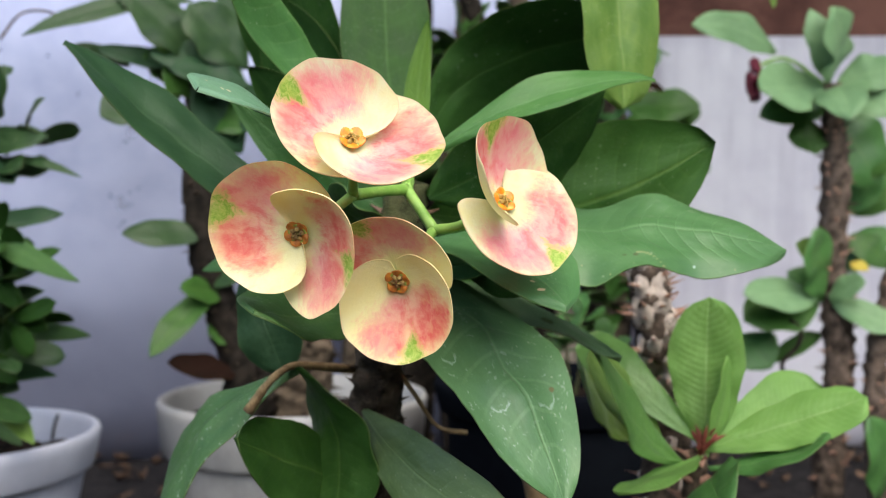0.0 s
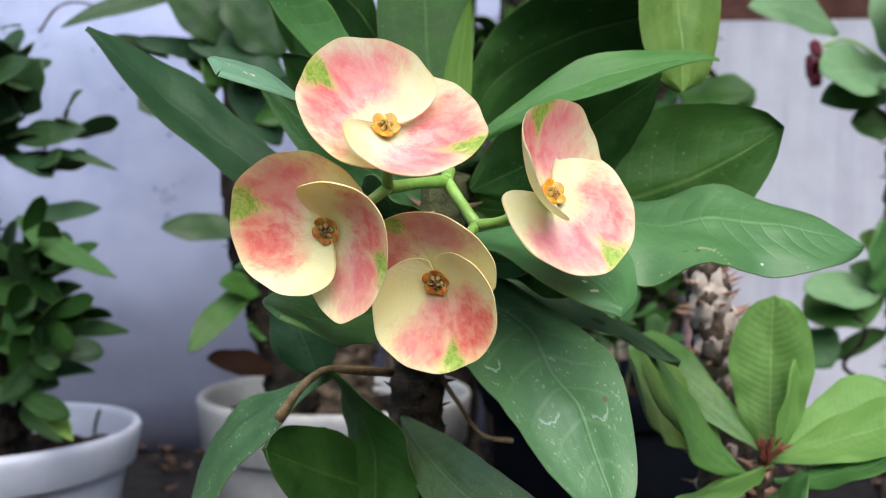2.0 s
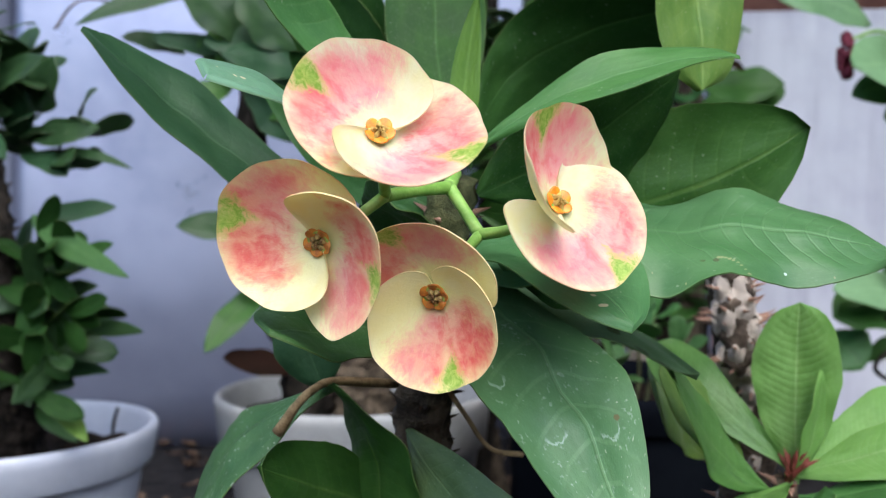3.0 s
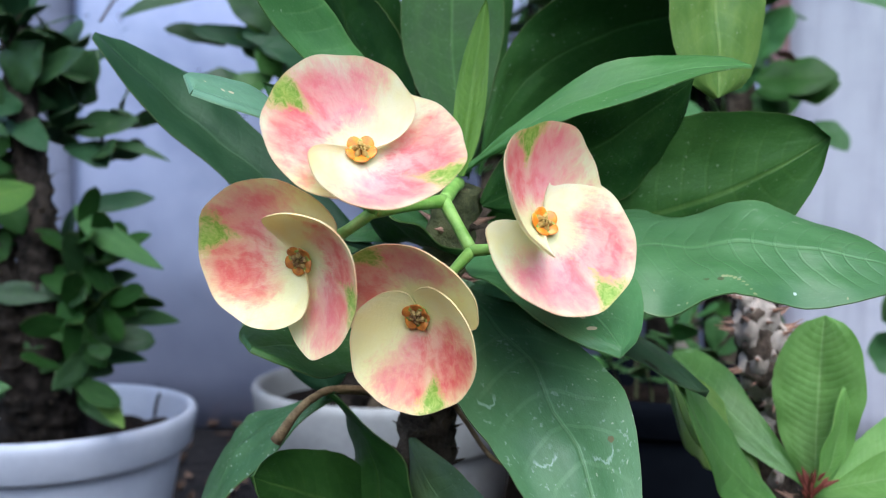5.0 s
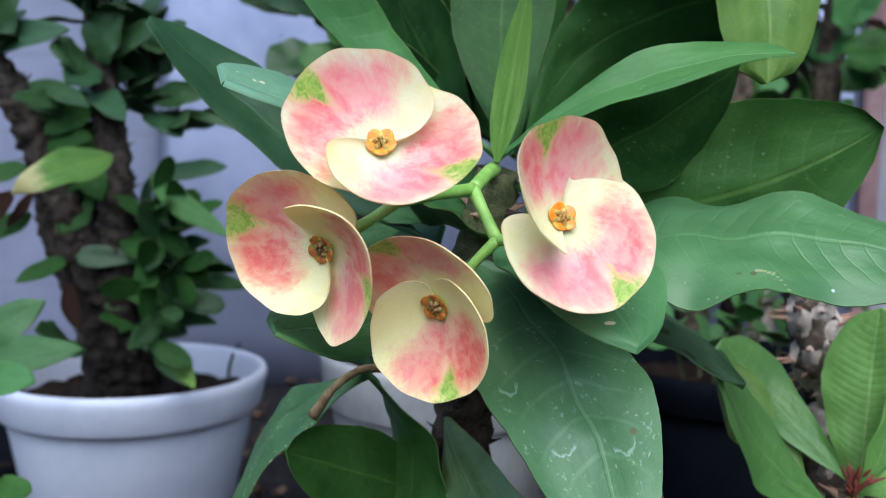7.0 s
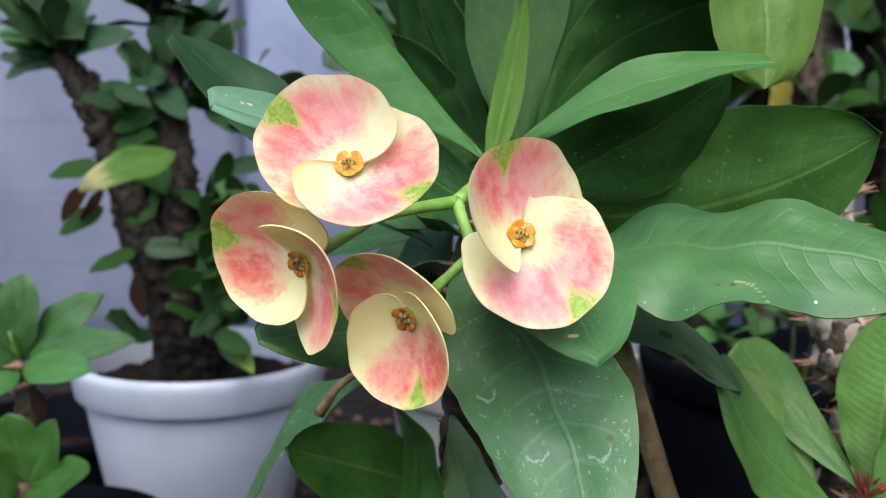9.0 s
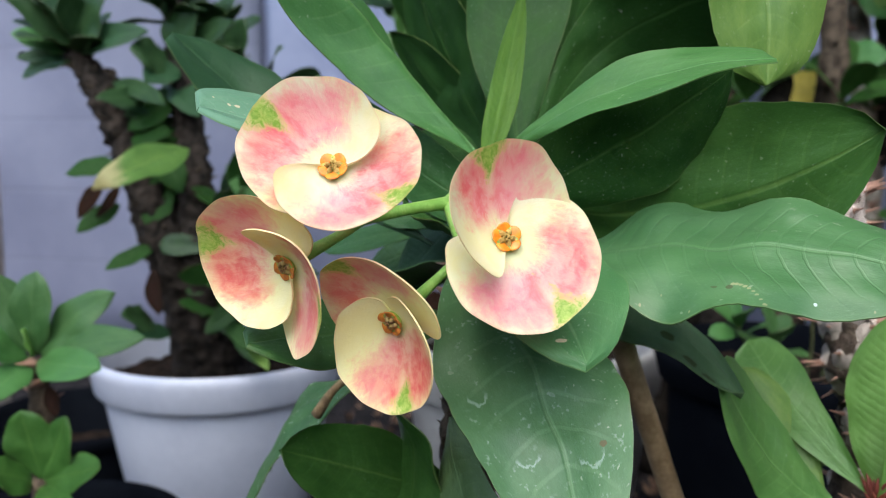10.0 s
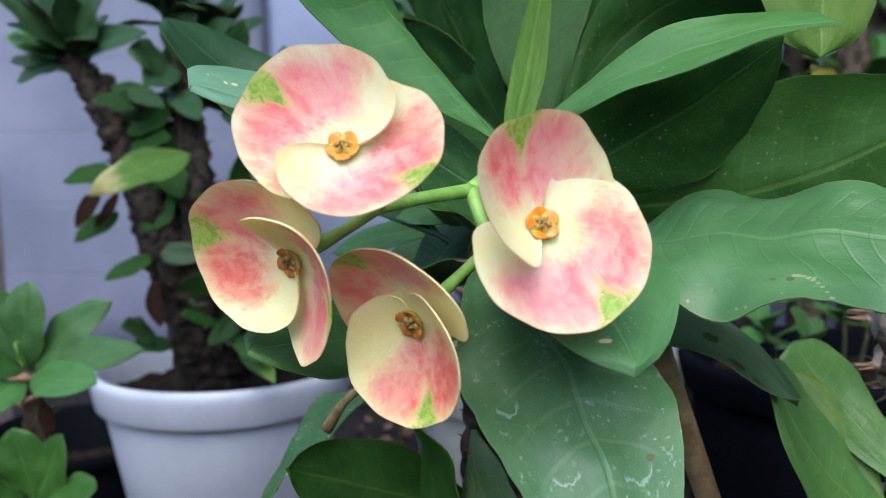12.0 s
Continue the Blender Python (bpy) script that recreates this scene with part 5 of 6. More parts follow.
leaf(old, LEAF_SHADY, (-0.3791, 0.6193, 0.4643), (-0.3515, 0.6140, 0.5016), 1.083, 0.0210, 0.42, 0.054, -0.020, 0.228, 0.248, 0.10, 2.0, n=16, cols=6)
leaf(old, LEAF_BLUE_SHADE, (-0.3768, 0.6197, 0.4598), (-0.3779, 0.5844, 0.4441), -0.676, 0.0133, 0.42, -0.004, 0.007, 0.195, 0.014, 0.10, 2.0, n=16, cols=6)
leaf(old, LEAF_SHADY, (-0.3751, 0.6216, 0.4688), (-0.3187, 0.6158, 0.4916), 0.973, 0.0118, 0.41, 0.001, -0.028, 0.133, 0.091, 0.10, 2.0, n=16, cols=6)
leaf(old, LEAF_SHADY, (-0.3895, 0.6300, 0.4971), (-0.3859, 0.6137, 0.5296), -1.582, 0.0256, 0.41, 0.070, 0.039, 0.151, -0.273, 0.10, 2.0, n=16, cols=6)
leaf(old, LEAF_BLUE_SHADE, (-0.3828, 0.6265, 0.4470), (-0.3389, 0.5978, 0.4185), 0.239, 0.0116, 0.42, 0.025, 0.026, 0.129, -0.085, 0.10, 2.0, n=16, cols=6)
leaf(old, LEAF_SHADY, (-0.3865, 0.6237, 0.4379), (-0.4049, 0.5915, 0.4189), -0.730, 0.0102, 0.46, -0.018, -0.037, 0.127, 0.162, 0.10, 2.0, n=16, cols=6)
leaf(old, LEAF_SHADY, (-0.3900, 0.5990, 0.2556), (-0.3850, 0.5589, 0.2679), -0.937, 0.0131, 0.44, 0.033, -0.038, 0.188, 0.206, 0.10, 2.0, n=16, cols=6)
leaf(old, LEAF_BLUE_SHADE, (-0.3769, 0.6035, 0.2466), (-0.3821, 0.5580, 0.2507), -0.738, 0.0083, 0.40, 0.058, 0.010, 0.136, -0.194, 0.10, 2.0, n=16, cols=6)
leaf(old, LEAF_OLIVE, (-0.3250, 0.6300, 0.2440), (-0.2900, 0.6120, 0.2215), 0.248, 0.0070, 0.44, 0.008, -0.025, 0.246, 0.083, 0.10, 2.0, n=16, cols=6)
leaf(old, LEAF_DRY, (-0.3921, 0.6034, 0.2966), (-0.3457, 0.5544, 0.2719), -0.043, 0.0063, 0.49, -0.006, 0.032, 0.189, 0.263, 0.10, 2.0, n=16, cols=6)
leaf(old, LEAF_DRY, (-0.4136, 0.5919, 0.3653), (-0.4214, 0.5743, 0.3391), -0.596, 0.0047, 0.49, -0.005, -0.039, 0.138, 0.065, 0.10, 2.0, n=16, cols=6)
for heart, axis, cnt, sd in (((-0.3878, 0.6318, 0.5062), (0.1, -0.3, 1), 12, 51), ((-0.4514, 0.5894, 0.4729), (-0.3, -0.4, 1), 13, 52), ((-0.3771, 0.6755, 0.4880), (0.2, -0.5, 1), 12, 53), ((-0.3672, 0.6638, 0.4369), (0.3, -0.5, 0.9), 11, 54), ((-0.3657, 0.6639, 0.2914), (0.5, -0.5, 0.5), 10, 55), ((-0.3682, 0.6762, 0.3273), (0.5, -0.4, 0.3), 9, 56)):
    sprig(old, LEAF_SHADY if sd % 3 else LEAF_BLUE_SHADE, heart, axis, cnt, 0.052, 0.0125, sd, (0.4, 1.5))
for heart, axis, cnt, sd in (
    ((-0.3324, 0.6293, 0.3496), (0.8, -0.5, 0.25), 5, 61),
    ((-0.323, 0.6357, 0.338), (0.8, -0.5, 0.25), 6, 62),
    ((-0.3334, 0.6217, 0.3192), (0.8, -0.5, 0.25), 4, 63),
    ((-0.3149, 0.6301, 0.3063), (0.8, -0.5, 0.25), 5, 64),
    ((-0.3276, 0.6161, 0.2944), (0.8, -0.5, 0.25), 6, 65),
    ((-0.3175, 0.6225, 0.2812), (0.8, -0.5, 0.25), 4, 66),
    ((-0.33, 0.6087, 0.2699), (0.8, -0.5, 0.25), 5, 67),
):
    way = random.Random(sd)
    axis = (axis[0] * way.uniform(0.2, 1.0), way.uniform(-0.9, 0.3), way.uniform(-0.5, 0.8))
    sprig(old, LEAF_SHADY if sd % 3 == 0 else LEAF_DEEP_SHADE, heart, axis, cnt, 0.047, 0.0088, sd, (0.3, 1.7), wild=1.4)
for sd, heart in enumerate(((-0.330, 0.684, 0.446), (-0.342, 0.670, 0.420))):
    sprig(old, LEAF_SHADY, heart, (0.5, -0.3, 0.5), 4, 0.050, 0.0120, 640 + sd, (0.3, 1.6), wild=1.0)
leaf(old, LEAF_DRY, (-0.4207, 0.5780, 0.3657), (-0.4192, 0.5534, 0.3399), -0.472, 0.0068, 0.42, 0.054, -0.020, 0.228, 0.248, 0.10, 2.0, n=16, cols=6, label="withered brown leaf hanging down")
leaf(old, LEAF_DEEP_SHADE, (-0.3900, 0.6055, 0.3924), (-0.3610, 0.6027, 0.3593), 0.305, 0.0138, 0.41, 0.064, -0.040, 0.173, 0.104, 0.10, 2.0, n=16, cols=6)
leaf(old, LEAF_DEEP_SHADE, (-0.3784, 0.6226, 0.4015), (-0.3928, 0.6008, 0.3654), -0.631, 0.0156, 0.48, 0.031, -0.031, 0.218, -0.186, 0.10, 2.0, n=16, cols=6)
leaf(old, LEAF_DEEP_SHADE, (-0.3796, 0.6151, 0.4328), (-0.4023, 0.5912, 0.4078), -0.743, 0.0130, 0.44, 0.032, -0.028, 0.190, -0.049, 0.10, 2.0, n=16, cols=6)
leaf(old, LEAF_DEEP_SHADE, (-0.3829, 0.6160, 0.3650), (-0.3933, 0.5966, 0.3340), -0.591, 0.0131, 0.48, 0.008, 0.017, 0.116, 0.213, 0.10, 2.0, n=16, cols=6)
leaf(old, LEAF_DEEP_SHADE, (-0.4112, 0.5975, 0.4012), (-0.3715, 0.6041, 0.4057), 0.774, 0.0118, 0.48, 0.069, -0.004, 0.209, 0.072, 0.10, 2.0, n=16, cols=6)
leaf(old, LEAF_DEEP_SHADE, (-0.3793, 0.6245, 0.4197), (-0.3901, 0.6057, 0.3946), -0.637, 0.0134, 0.44, -0.019, 0.030, 0.076, 0.011, 0.10, 2.0, n=16, cols=6)
leaf(old, LEAF_DEEP_SHADE, (-0.3602, 0.6217, 0.3332), (-0.3179, 0.6159, 0.3175), 0.479, 0.0125, 0.49, 0.015, -0.018, 0.164, -0.161, 0.10, 2.0, n=16, cols=6)
leaf(old, LEAF_DEEP_SHADE, (-0.3563, 0.6187, 0.2968), (-0.3162, 0.6121, 0.2821), 0.443, 0.0123, 0.46, 0.071, -0.039, 0.063, 0.180, 0.10, 2.0, n=16, cols=6)
leaf(old, LEAF_DEEP_SHADE, (-0.4171, 0.6614, 0.4139), (-0.4313, 0.6453, 0.3769), -0.640, 0.0156, 0.47, 0.010, 0.005, 0.219, 0.298, 0.10, 2.0, n=16, cols=6)
leaf(old, LEAF_DEEP_SHADE, (-0.4464, 0.6655, 0.4185), (-0.4073, 0.6619, 0.3912), 0.458, 0.0148, 0.42, 0.048, 0.038, 0.096, 0.141, 0.10, 2.0, n=16, cols=6)
leaf(old, LEAF_DEEP_SHADE, (-0.3979, 0.6630, 0.3777), (-0.4034, 0.6486, 0.3369), -0.469, 0.0125, 0.43, 0.021, 0.009, 0.244, 0.287, 0.10, 2.0, n=16, cols=6)
tube("twig", [(-0.3572, 0.7900, 0.1768), (-0.3567, 0.7900, 0.1949), (-0.3525, 0.7900, 0.2088)], [0.0016, 0.0014, 0.0012], BARK_DARK, old, "short dead twig sticking out of the soil", 12, 6, 0.15, 0.004)
dark = thing("slender_crown_of_thorns", -0.18, 0.79, 0.17, "slender thorny plant with sparse leaves in a white pot", "plant")
DSTEM = [(-0.178, 0.79, 0.165), (-0.1835, 0.7800, 0.2481), (-0.1962, 0.7700, 0.3000), (-0.2071, 0.7600, 0.3605), (-0.2133, 0.7500, 0.4195), (-0.2123, 0.7500, 0.5177)]
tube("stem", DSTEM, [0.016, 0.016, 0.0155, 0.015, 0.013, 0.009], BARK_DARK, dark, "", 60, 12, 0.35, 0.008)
thorns(dark, DSTEM, [0.012, 0.011, 0.010, 0.009], 60, 0.012, 12, DARK_THORN)
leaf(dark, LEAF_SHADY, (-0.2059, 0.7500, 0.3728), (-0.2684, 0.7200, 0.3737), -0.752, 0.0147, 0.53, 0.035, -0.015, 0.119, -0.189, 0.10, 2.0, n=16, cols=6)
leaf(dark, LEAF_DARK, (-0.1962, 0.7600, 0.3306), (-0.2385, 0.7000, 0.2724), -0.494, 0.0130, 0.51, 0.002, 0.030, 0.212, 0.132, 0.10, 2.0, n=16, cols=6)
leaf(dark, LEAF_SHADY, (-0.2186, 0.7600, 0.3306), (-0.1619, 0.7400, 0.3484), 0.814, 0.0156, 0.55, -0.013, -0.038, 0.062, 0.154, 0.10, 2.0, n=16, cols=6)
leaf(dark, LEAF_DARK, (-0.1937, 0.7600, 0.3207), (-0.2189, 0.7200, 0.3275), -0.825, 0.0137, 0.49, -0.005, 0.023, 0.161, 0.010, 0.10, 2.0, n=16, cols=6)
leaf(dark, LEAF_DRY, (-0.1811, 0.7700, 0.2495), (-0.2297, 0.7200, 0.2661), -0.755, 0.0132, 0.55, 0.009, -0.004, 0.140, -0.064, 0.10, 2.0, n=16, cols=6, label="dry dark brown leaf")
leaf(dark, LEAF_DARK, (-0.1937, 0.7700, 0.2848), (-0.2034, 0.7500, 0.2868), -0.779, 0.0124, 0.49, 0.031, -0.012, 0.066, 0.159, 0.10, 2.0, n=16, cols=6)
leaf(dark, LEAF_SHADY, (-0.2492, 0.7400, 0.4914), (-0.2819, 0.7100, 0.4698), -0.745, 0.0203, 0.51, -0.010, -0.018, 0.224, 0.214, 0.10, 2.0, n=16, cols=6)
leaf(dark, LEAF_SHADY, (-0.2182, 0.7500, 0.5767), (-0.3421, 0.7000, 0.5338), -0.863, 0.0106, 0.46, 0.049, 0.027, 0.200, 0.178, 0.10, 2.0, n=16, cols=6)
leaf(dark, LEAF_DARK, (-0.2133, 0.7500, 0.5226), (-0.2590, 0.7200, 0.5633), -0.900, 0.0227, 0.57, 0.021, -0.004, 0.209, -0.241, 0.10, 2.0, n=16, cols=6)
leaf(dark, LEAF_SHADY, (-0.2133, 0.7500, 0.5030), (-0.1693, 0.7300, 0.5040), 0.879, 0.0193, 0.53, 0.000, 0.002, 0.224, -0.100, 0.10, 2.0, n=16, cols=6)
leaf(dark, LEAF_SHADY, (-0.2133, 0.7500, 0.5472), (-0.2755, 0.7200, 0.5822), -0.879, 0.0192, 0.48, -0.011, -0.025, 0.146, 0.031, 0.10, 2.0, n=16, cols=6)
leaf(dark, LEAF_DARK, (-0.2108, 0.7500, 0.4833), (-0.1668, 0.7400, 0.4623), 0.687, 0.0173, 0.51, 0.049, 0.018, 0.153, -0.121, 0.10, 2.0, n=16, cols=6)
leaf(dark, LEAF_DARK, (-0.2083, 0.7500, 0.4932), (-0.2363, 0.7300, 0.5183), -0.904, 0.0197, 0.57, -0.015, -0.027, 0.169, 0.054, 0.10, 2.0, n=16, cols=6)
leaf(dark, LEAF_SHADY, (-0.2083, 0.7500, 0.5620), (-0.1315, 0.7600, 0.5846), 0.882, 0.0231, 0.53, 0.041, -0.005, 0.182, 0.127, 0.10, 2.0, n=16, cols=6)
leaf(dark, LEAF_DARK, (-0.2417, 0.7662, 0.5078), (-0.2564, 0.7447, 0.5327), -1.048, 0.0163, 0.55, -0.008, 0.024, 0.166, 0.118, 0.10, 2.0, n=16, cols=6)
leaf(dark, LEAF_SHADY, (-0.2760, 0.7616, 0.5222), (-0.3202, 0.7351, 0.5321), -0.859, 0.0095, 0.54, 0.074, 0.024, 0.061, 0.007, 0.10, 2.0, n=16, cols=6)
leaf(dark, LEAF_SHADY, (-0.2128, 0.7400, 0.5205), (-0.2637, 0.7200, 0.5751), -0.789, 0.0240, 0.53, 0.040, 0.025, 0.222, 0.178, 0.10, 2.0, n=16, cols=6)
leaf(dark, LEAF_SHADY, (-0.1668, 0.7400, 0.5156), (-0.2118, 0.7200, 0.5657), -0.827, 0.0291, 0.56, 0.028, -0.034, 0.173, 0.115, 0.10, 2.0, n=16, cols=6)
leaf(dark, LEAF_BLUE_SHADE, (-0.1862, 0.7400, 0.5278), (-0.2448, 0.7200, 0.5232), -0.852, 0.0156, 0.55, -0.012, 0.008, 0.066, -0.130, 0.10, 2.0, n=16, cols=6)
leaf(dark, LEAF_BLUE_SHADE, (-0.1645, 0.7300, 0.4992), (-0.2220, 0.7000, 0.5081), -0.864, 0.0185, 0.49, 0.022, 0.016, 0.174, -0.241, 0.10, 2.0, n=16, cols=6)
leaf(dark, LEAF_BLUE_SHADE, (-0.1740, 0.7500, 0.4440), (-0.2100, 0.7300, 0.4992), -0.797, 0.0244, 0.48, 0.013, 0.005, 0.093, 0.225, 0.10, 2.0, n=16, cols=6)
leaf(dark, LEAF_BLUE_SHADE, (-0.2012, 0.7600, 0.4501), (-0.1641, 0.7500, 0.5030), 0.905, 0.0268, 0.54, 0.056, 0.001, 0.179, -0.166, 0.10, 2.0, n=16, cols=6)
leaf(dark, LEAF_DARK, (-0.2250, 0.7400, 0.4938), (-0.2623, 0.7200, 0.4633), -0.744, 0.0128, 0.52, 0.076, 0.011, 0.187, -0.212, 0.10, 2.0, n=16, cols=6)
leaf(dark, LEAF_BLUE_SHADE, (-0.2233, 0.7538, 0.5202), (-0.2926, 0.7303, 0.5302), -0.847, 0.0106, 0.57, 0.001, -0.006, 0.172, 0.204, 0.10, 2.0, n=16, cols=6)
tube("twig", [(-0.3699, 0.7200, 0.5350), (-0.3583, 0.7300, 0.5585), (-0.3414, 0.7400, 0.5641), (-0.3224, 0.7500, 0.5571)], [0.0012, 0.0011, 0.0010, 0.0014], BARK, dark, "thin bare arching twig", 20, 6, 0.1, 0.004)
STUMP = [(-0.135, 0.80, 0.18), (-0.1289, 0.7900, 0.2518), (-0.1222, 0.7900, 0.2855)]
tube("stump", STUMP, [0.030, 0.026, 0.020], BARK, dark, "rough grey-brown old stump", 50, 18, 0.5, 0.009)
thorns(dark, STUMP, [0.030, 0.026, 0.020], 60, 0.012, 14, DARK_THORN)
STUMP_B = [(-0.19, 0.79, 0.18), (-0.1554, 0.7800, 0.2379), (-0.1605, 0.7800, 0.2583)]
tube("stump", STUMP_B, [0.018, 0.016, 0.010], BARK_DARK, dark, "", 40, 14, 0.5, 0.008)
tall = thing("tall_crown_of_thorns", 0.3596, 0.8000, 0.0, "tall pale thorny stem with two leafy tops", "plant")
TSTEM = [(0.3596, 0.8000, 0.0), (0.3585, 0.8000, 0.1718), (0.3674, 0.8000, 0.2557), (0.3622, 0.8000, 0.3553), (0.3648, 0.8000, 0.4339), (0.3596, 0.8000, 0.5125)]
tube("stem", TSTEM, [0.013, 0.013, 0.013, 0.012, 0.012, 0.009], BARK_MOTTLED, tall, "", 70, 12, 0.4, 0.007)
thorns(tall, TSTEM, [0.013, 0.013, 0.012, 0.009], 110, 0.008, 21)
thorns(tall, TSTEM, [0.013, 0.013, 0.012, 0.009], 50, 0.009, 22, DARK_THORN)
TSTEM_B = [(0.400, 0.780, 0.0), (0.3976, 0.7800, 0.1254), (0.3904, 0.7800, 0.2174), (0.3945, 0.7800, 0.2787), (0.4093, 0.7800, 0.3452)]
tube("stem", TSTEM_B, [0.0115, 0.011, 0.0105, 0.0095, 0.007], BARK_MOTTLED, tall, "", 50, 12, 0.4, 0.007)
thorns(tall, TSTEM_B, [0.011, 0.010, 0.007], 50, 0.008, 23)
tube("twig", [(0.3596, 0.8000, 0.2242), (0.3111, 0.7900, 0.2492), (0.3209, 0.7800, 0.2726), (0.3240, 0.7800, 0.2864), (0.3138, 0.7800, 0.2961)], [0.0022, 0.002, 0.002, 0.0018, 0.0022], BARK_DARK, tall, "thin dry curled twig", 24, 8, 0.15, 0.004)
leaf(tall, LEAF_FRESH, (0.3585, 0.8000, 0.5125), (0.3511, 0.7700, 0.5764), -1.681, 0.0514, 0.56, 0.067, -0.007, 0.138, 0.015, 0.10, 2.0, n=16, cols=6)
leaf(tall, LEAF_FRESH, (0.3533, 0.8000, 0.5125), (0.2771, 0.7500, 0.5005), -0.816, 0.0291, 0.53, -0.002, -0.016, 0.132, -0.246, 0.10, 2.0, n=16, cols=6)
leaf(tall, LEAF_FRESH, (0.3596, 0.8000, 0.5099), (0.3401, 0.7200, 0.4699), 0.354, 0.0221, 0.51, 0.077, -0.035, 0.133, 0.053, 0.10, 2.0, n=16, cols=6)
leaf(tall, LEAF_FRESH, (0.3648, 0.8000, 0.5151), (0.4066, 0.7700, 0.5219), 0.861, 0.0236, 0.52, 0.016, -0.011, 0.128, 0.040, 0.10, 2.0, n=16, cols=6)
leaf(tall, LEAF_FRESH, (0.3638, 0.8000, 0.5099), (0.4063, 0.7600, 0.4825), 0.773, 0.0253, 0.50, 0.027, -0.038, 0.148, 0.022, 0.10, 2.0, n=16, cols=6)
leaf(tall, LEAF_FRESH, (0.3175, 0.8200, 0.5475), (0.2259, 0.7800, 0.5639), -0.972, 0.0206, 0.52, 0.077, 0.029, 0.172, -0.059, 0.10, 2.0, n=16, cols=6)
leaf(tall, LEAF_FRESH, (0.3569, 0.8000, 0.5178), (0.3412, 0.8000, 0.5833), -0.659, 0.0153, 0.49, 0.066, -0.005, 0.166, -0.045, 0.10, 2.0, n=16, cols=6)
leaf(tall, LEAF_DARK, (0.3543, 0.8000, 0.4916), (0.2904, 0.7900, 0.4822), -0.776, 0.0194, 0.52, 0.080, 0.003, 0.148, 0.001, 0.10, 2.0, n=16, cols=6)
leaf(tall, LEAF_DARK, (0.3596, 0.8000, 0.4627), (0.3203, 0.8000, 0.4654), -0.815, 0.0200, 0.49, -0.017, 0.025, 0.187, 0.154, 0.10, 2.0, n=16, cols=6)
leaf(tall, LEAF_MID, (0.3739, 0.8200, 0.4895), (0.4169, 0.8200, 0.4196), 0.861, 0.0353, 0.49, 0.035, 0.029, 0.119, 0.263, 0.10, 2.0, n=16, cols=6)
leaf(tall, LEAF_DARK, (0.3839, 0.8300, 0.4367), (0.4274, 0.8300, 0.4584), 0.646, 0.0283, 0.47, -0.006, -0.000, 0.218, -0.112, 0.10, 2.0, n=16, cols=6)
leaf(tall, LEAF_MID, (0.3489, 0.7900, 0.3165), (0.3296, 0.7600, 0.3764), -1.413, 0.0339, 0.53, -0.009, 0.028, 0.076, -0.148, 0.10, 2.0, n=16, cols=6)
leaf(tall, LEAF_FRESH, (0.3447, 0.7900, 0.3165), (0.2624, 0.7500, 0.3212), -0.732, 0.0183, 0.57, 0.041, -0.015, 0.104, -0.196, 0.10, 2.0, n=16, cols=6)
leaf(tall, LEAF_FRESH, (0.3525, 0.7900, 0.3165), (0.3715, 0.7600, 0.3316), 0.888, 0.0149, 0.57, 0.016, -0.002, 0.190, 0.236, 0.10, 2.0, n=16, cols=6)
leaf(tall, LEAF_FRESH, (0.3551, 0.7900, 0.3139), (0.4063, 0.7600, 0.2883), 0.693, 0.0150, 0.57, 0.031, 0.034, 0.172, 0.227, 0.10, 2.0, n=16, cols=6)
leaf(tall, LEAF_DARK, (0.3491, 0.8000, 0.3107), (0.2729, 0.7800, 0.2966), -0.619, 0.0266, 0.56, -0.007, 0.017, 0.234, -0.089, 0.10, 2.0, n=16, cols=6)
leaf(tall, LEAF_MID, (0.3543, 0.8000, 0.3134), (0.3203, 0.8000, 0.3396), -0.817, 0.0167, 0.50, 0.054, 0.012, 0.187, 0.144, 0.10, 2.0, n=16, cols=6)
leaf(tall, LEAF_MID, (0.2826, 0.8200, 0.2800), (0.3045, 0.8000, 0.2494), 0.542, 0.0235, 0.50, 0.071, 0.011, 0.163, -0.207, 0.10, 2.0, n=16, cols=6)
leaf(tall, LEAF_DARK, (0.3148, 0.8200, 0.2531), (0.3605, 0.8200, 0.2800), 0.545, 0.0107, 0.50, 0.068, -0.011, 0.243, -0.092, 0.10, 2.0, n=16, cols=6)
leaf(tall, LEAF_MID, (0.3813, 0.7500, 0.1443), (0.3566, 0.7200, 0.2190), -1.298, 0.0296, 0.47, 0.076, 0.007, 0.148, -0.071, 0.10, 2.0, n=16, cols=6)
leaf(tall, LEAF_YELLOW, (0.3779, 0.8000, 0.3479), (0.3843, 0.7800, 0.3411), 0.637, 0.0060, 0.49, 0.009, -0.009, 0.171, 0.009, 0.10, 2.0, n=16, cols=6, label="small yellow bud leaf")
leaf(tall, LEAF_DARK, (0.3941, 0.8400, 0.3716), (0.4381, 0.8400, 0.3440), 0.846, 0.0179, 0.48, 0.076, 0.001, 0.099, 0.166, 0.10, 2.0, n=16, cols=6)
leaf(tall, LEAF_DARK, (0.4091, 0.8600, 0.3944), (0.4541, 0.8600, 0.4225), 0.588, 0.0191, 0.54, 0.046, -0.020, 0.107, 0.055, 0.10, 2.0, n=16, cols=6)
leaf(tall, LEAF_MID, (0.3987, 0.8500, 0.3940), (0.4405, 0.8500, 0.4385), 0.503, 0.0152, 0.48, 0.031, -0.038, 0.136, 0.060, 0.10, 2.0, n=16, cols=6)
leaf(tall, LEAF_MID, (0.3987, 0.8500, 0.3383), (0.4366, 0.8500, 0.3828), 0.464, 0.0180, 0.47, 0.061, -0.010, 0.105, -0.238, 0.10, 2.0, n=16, cols=6)
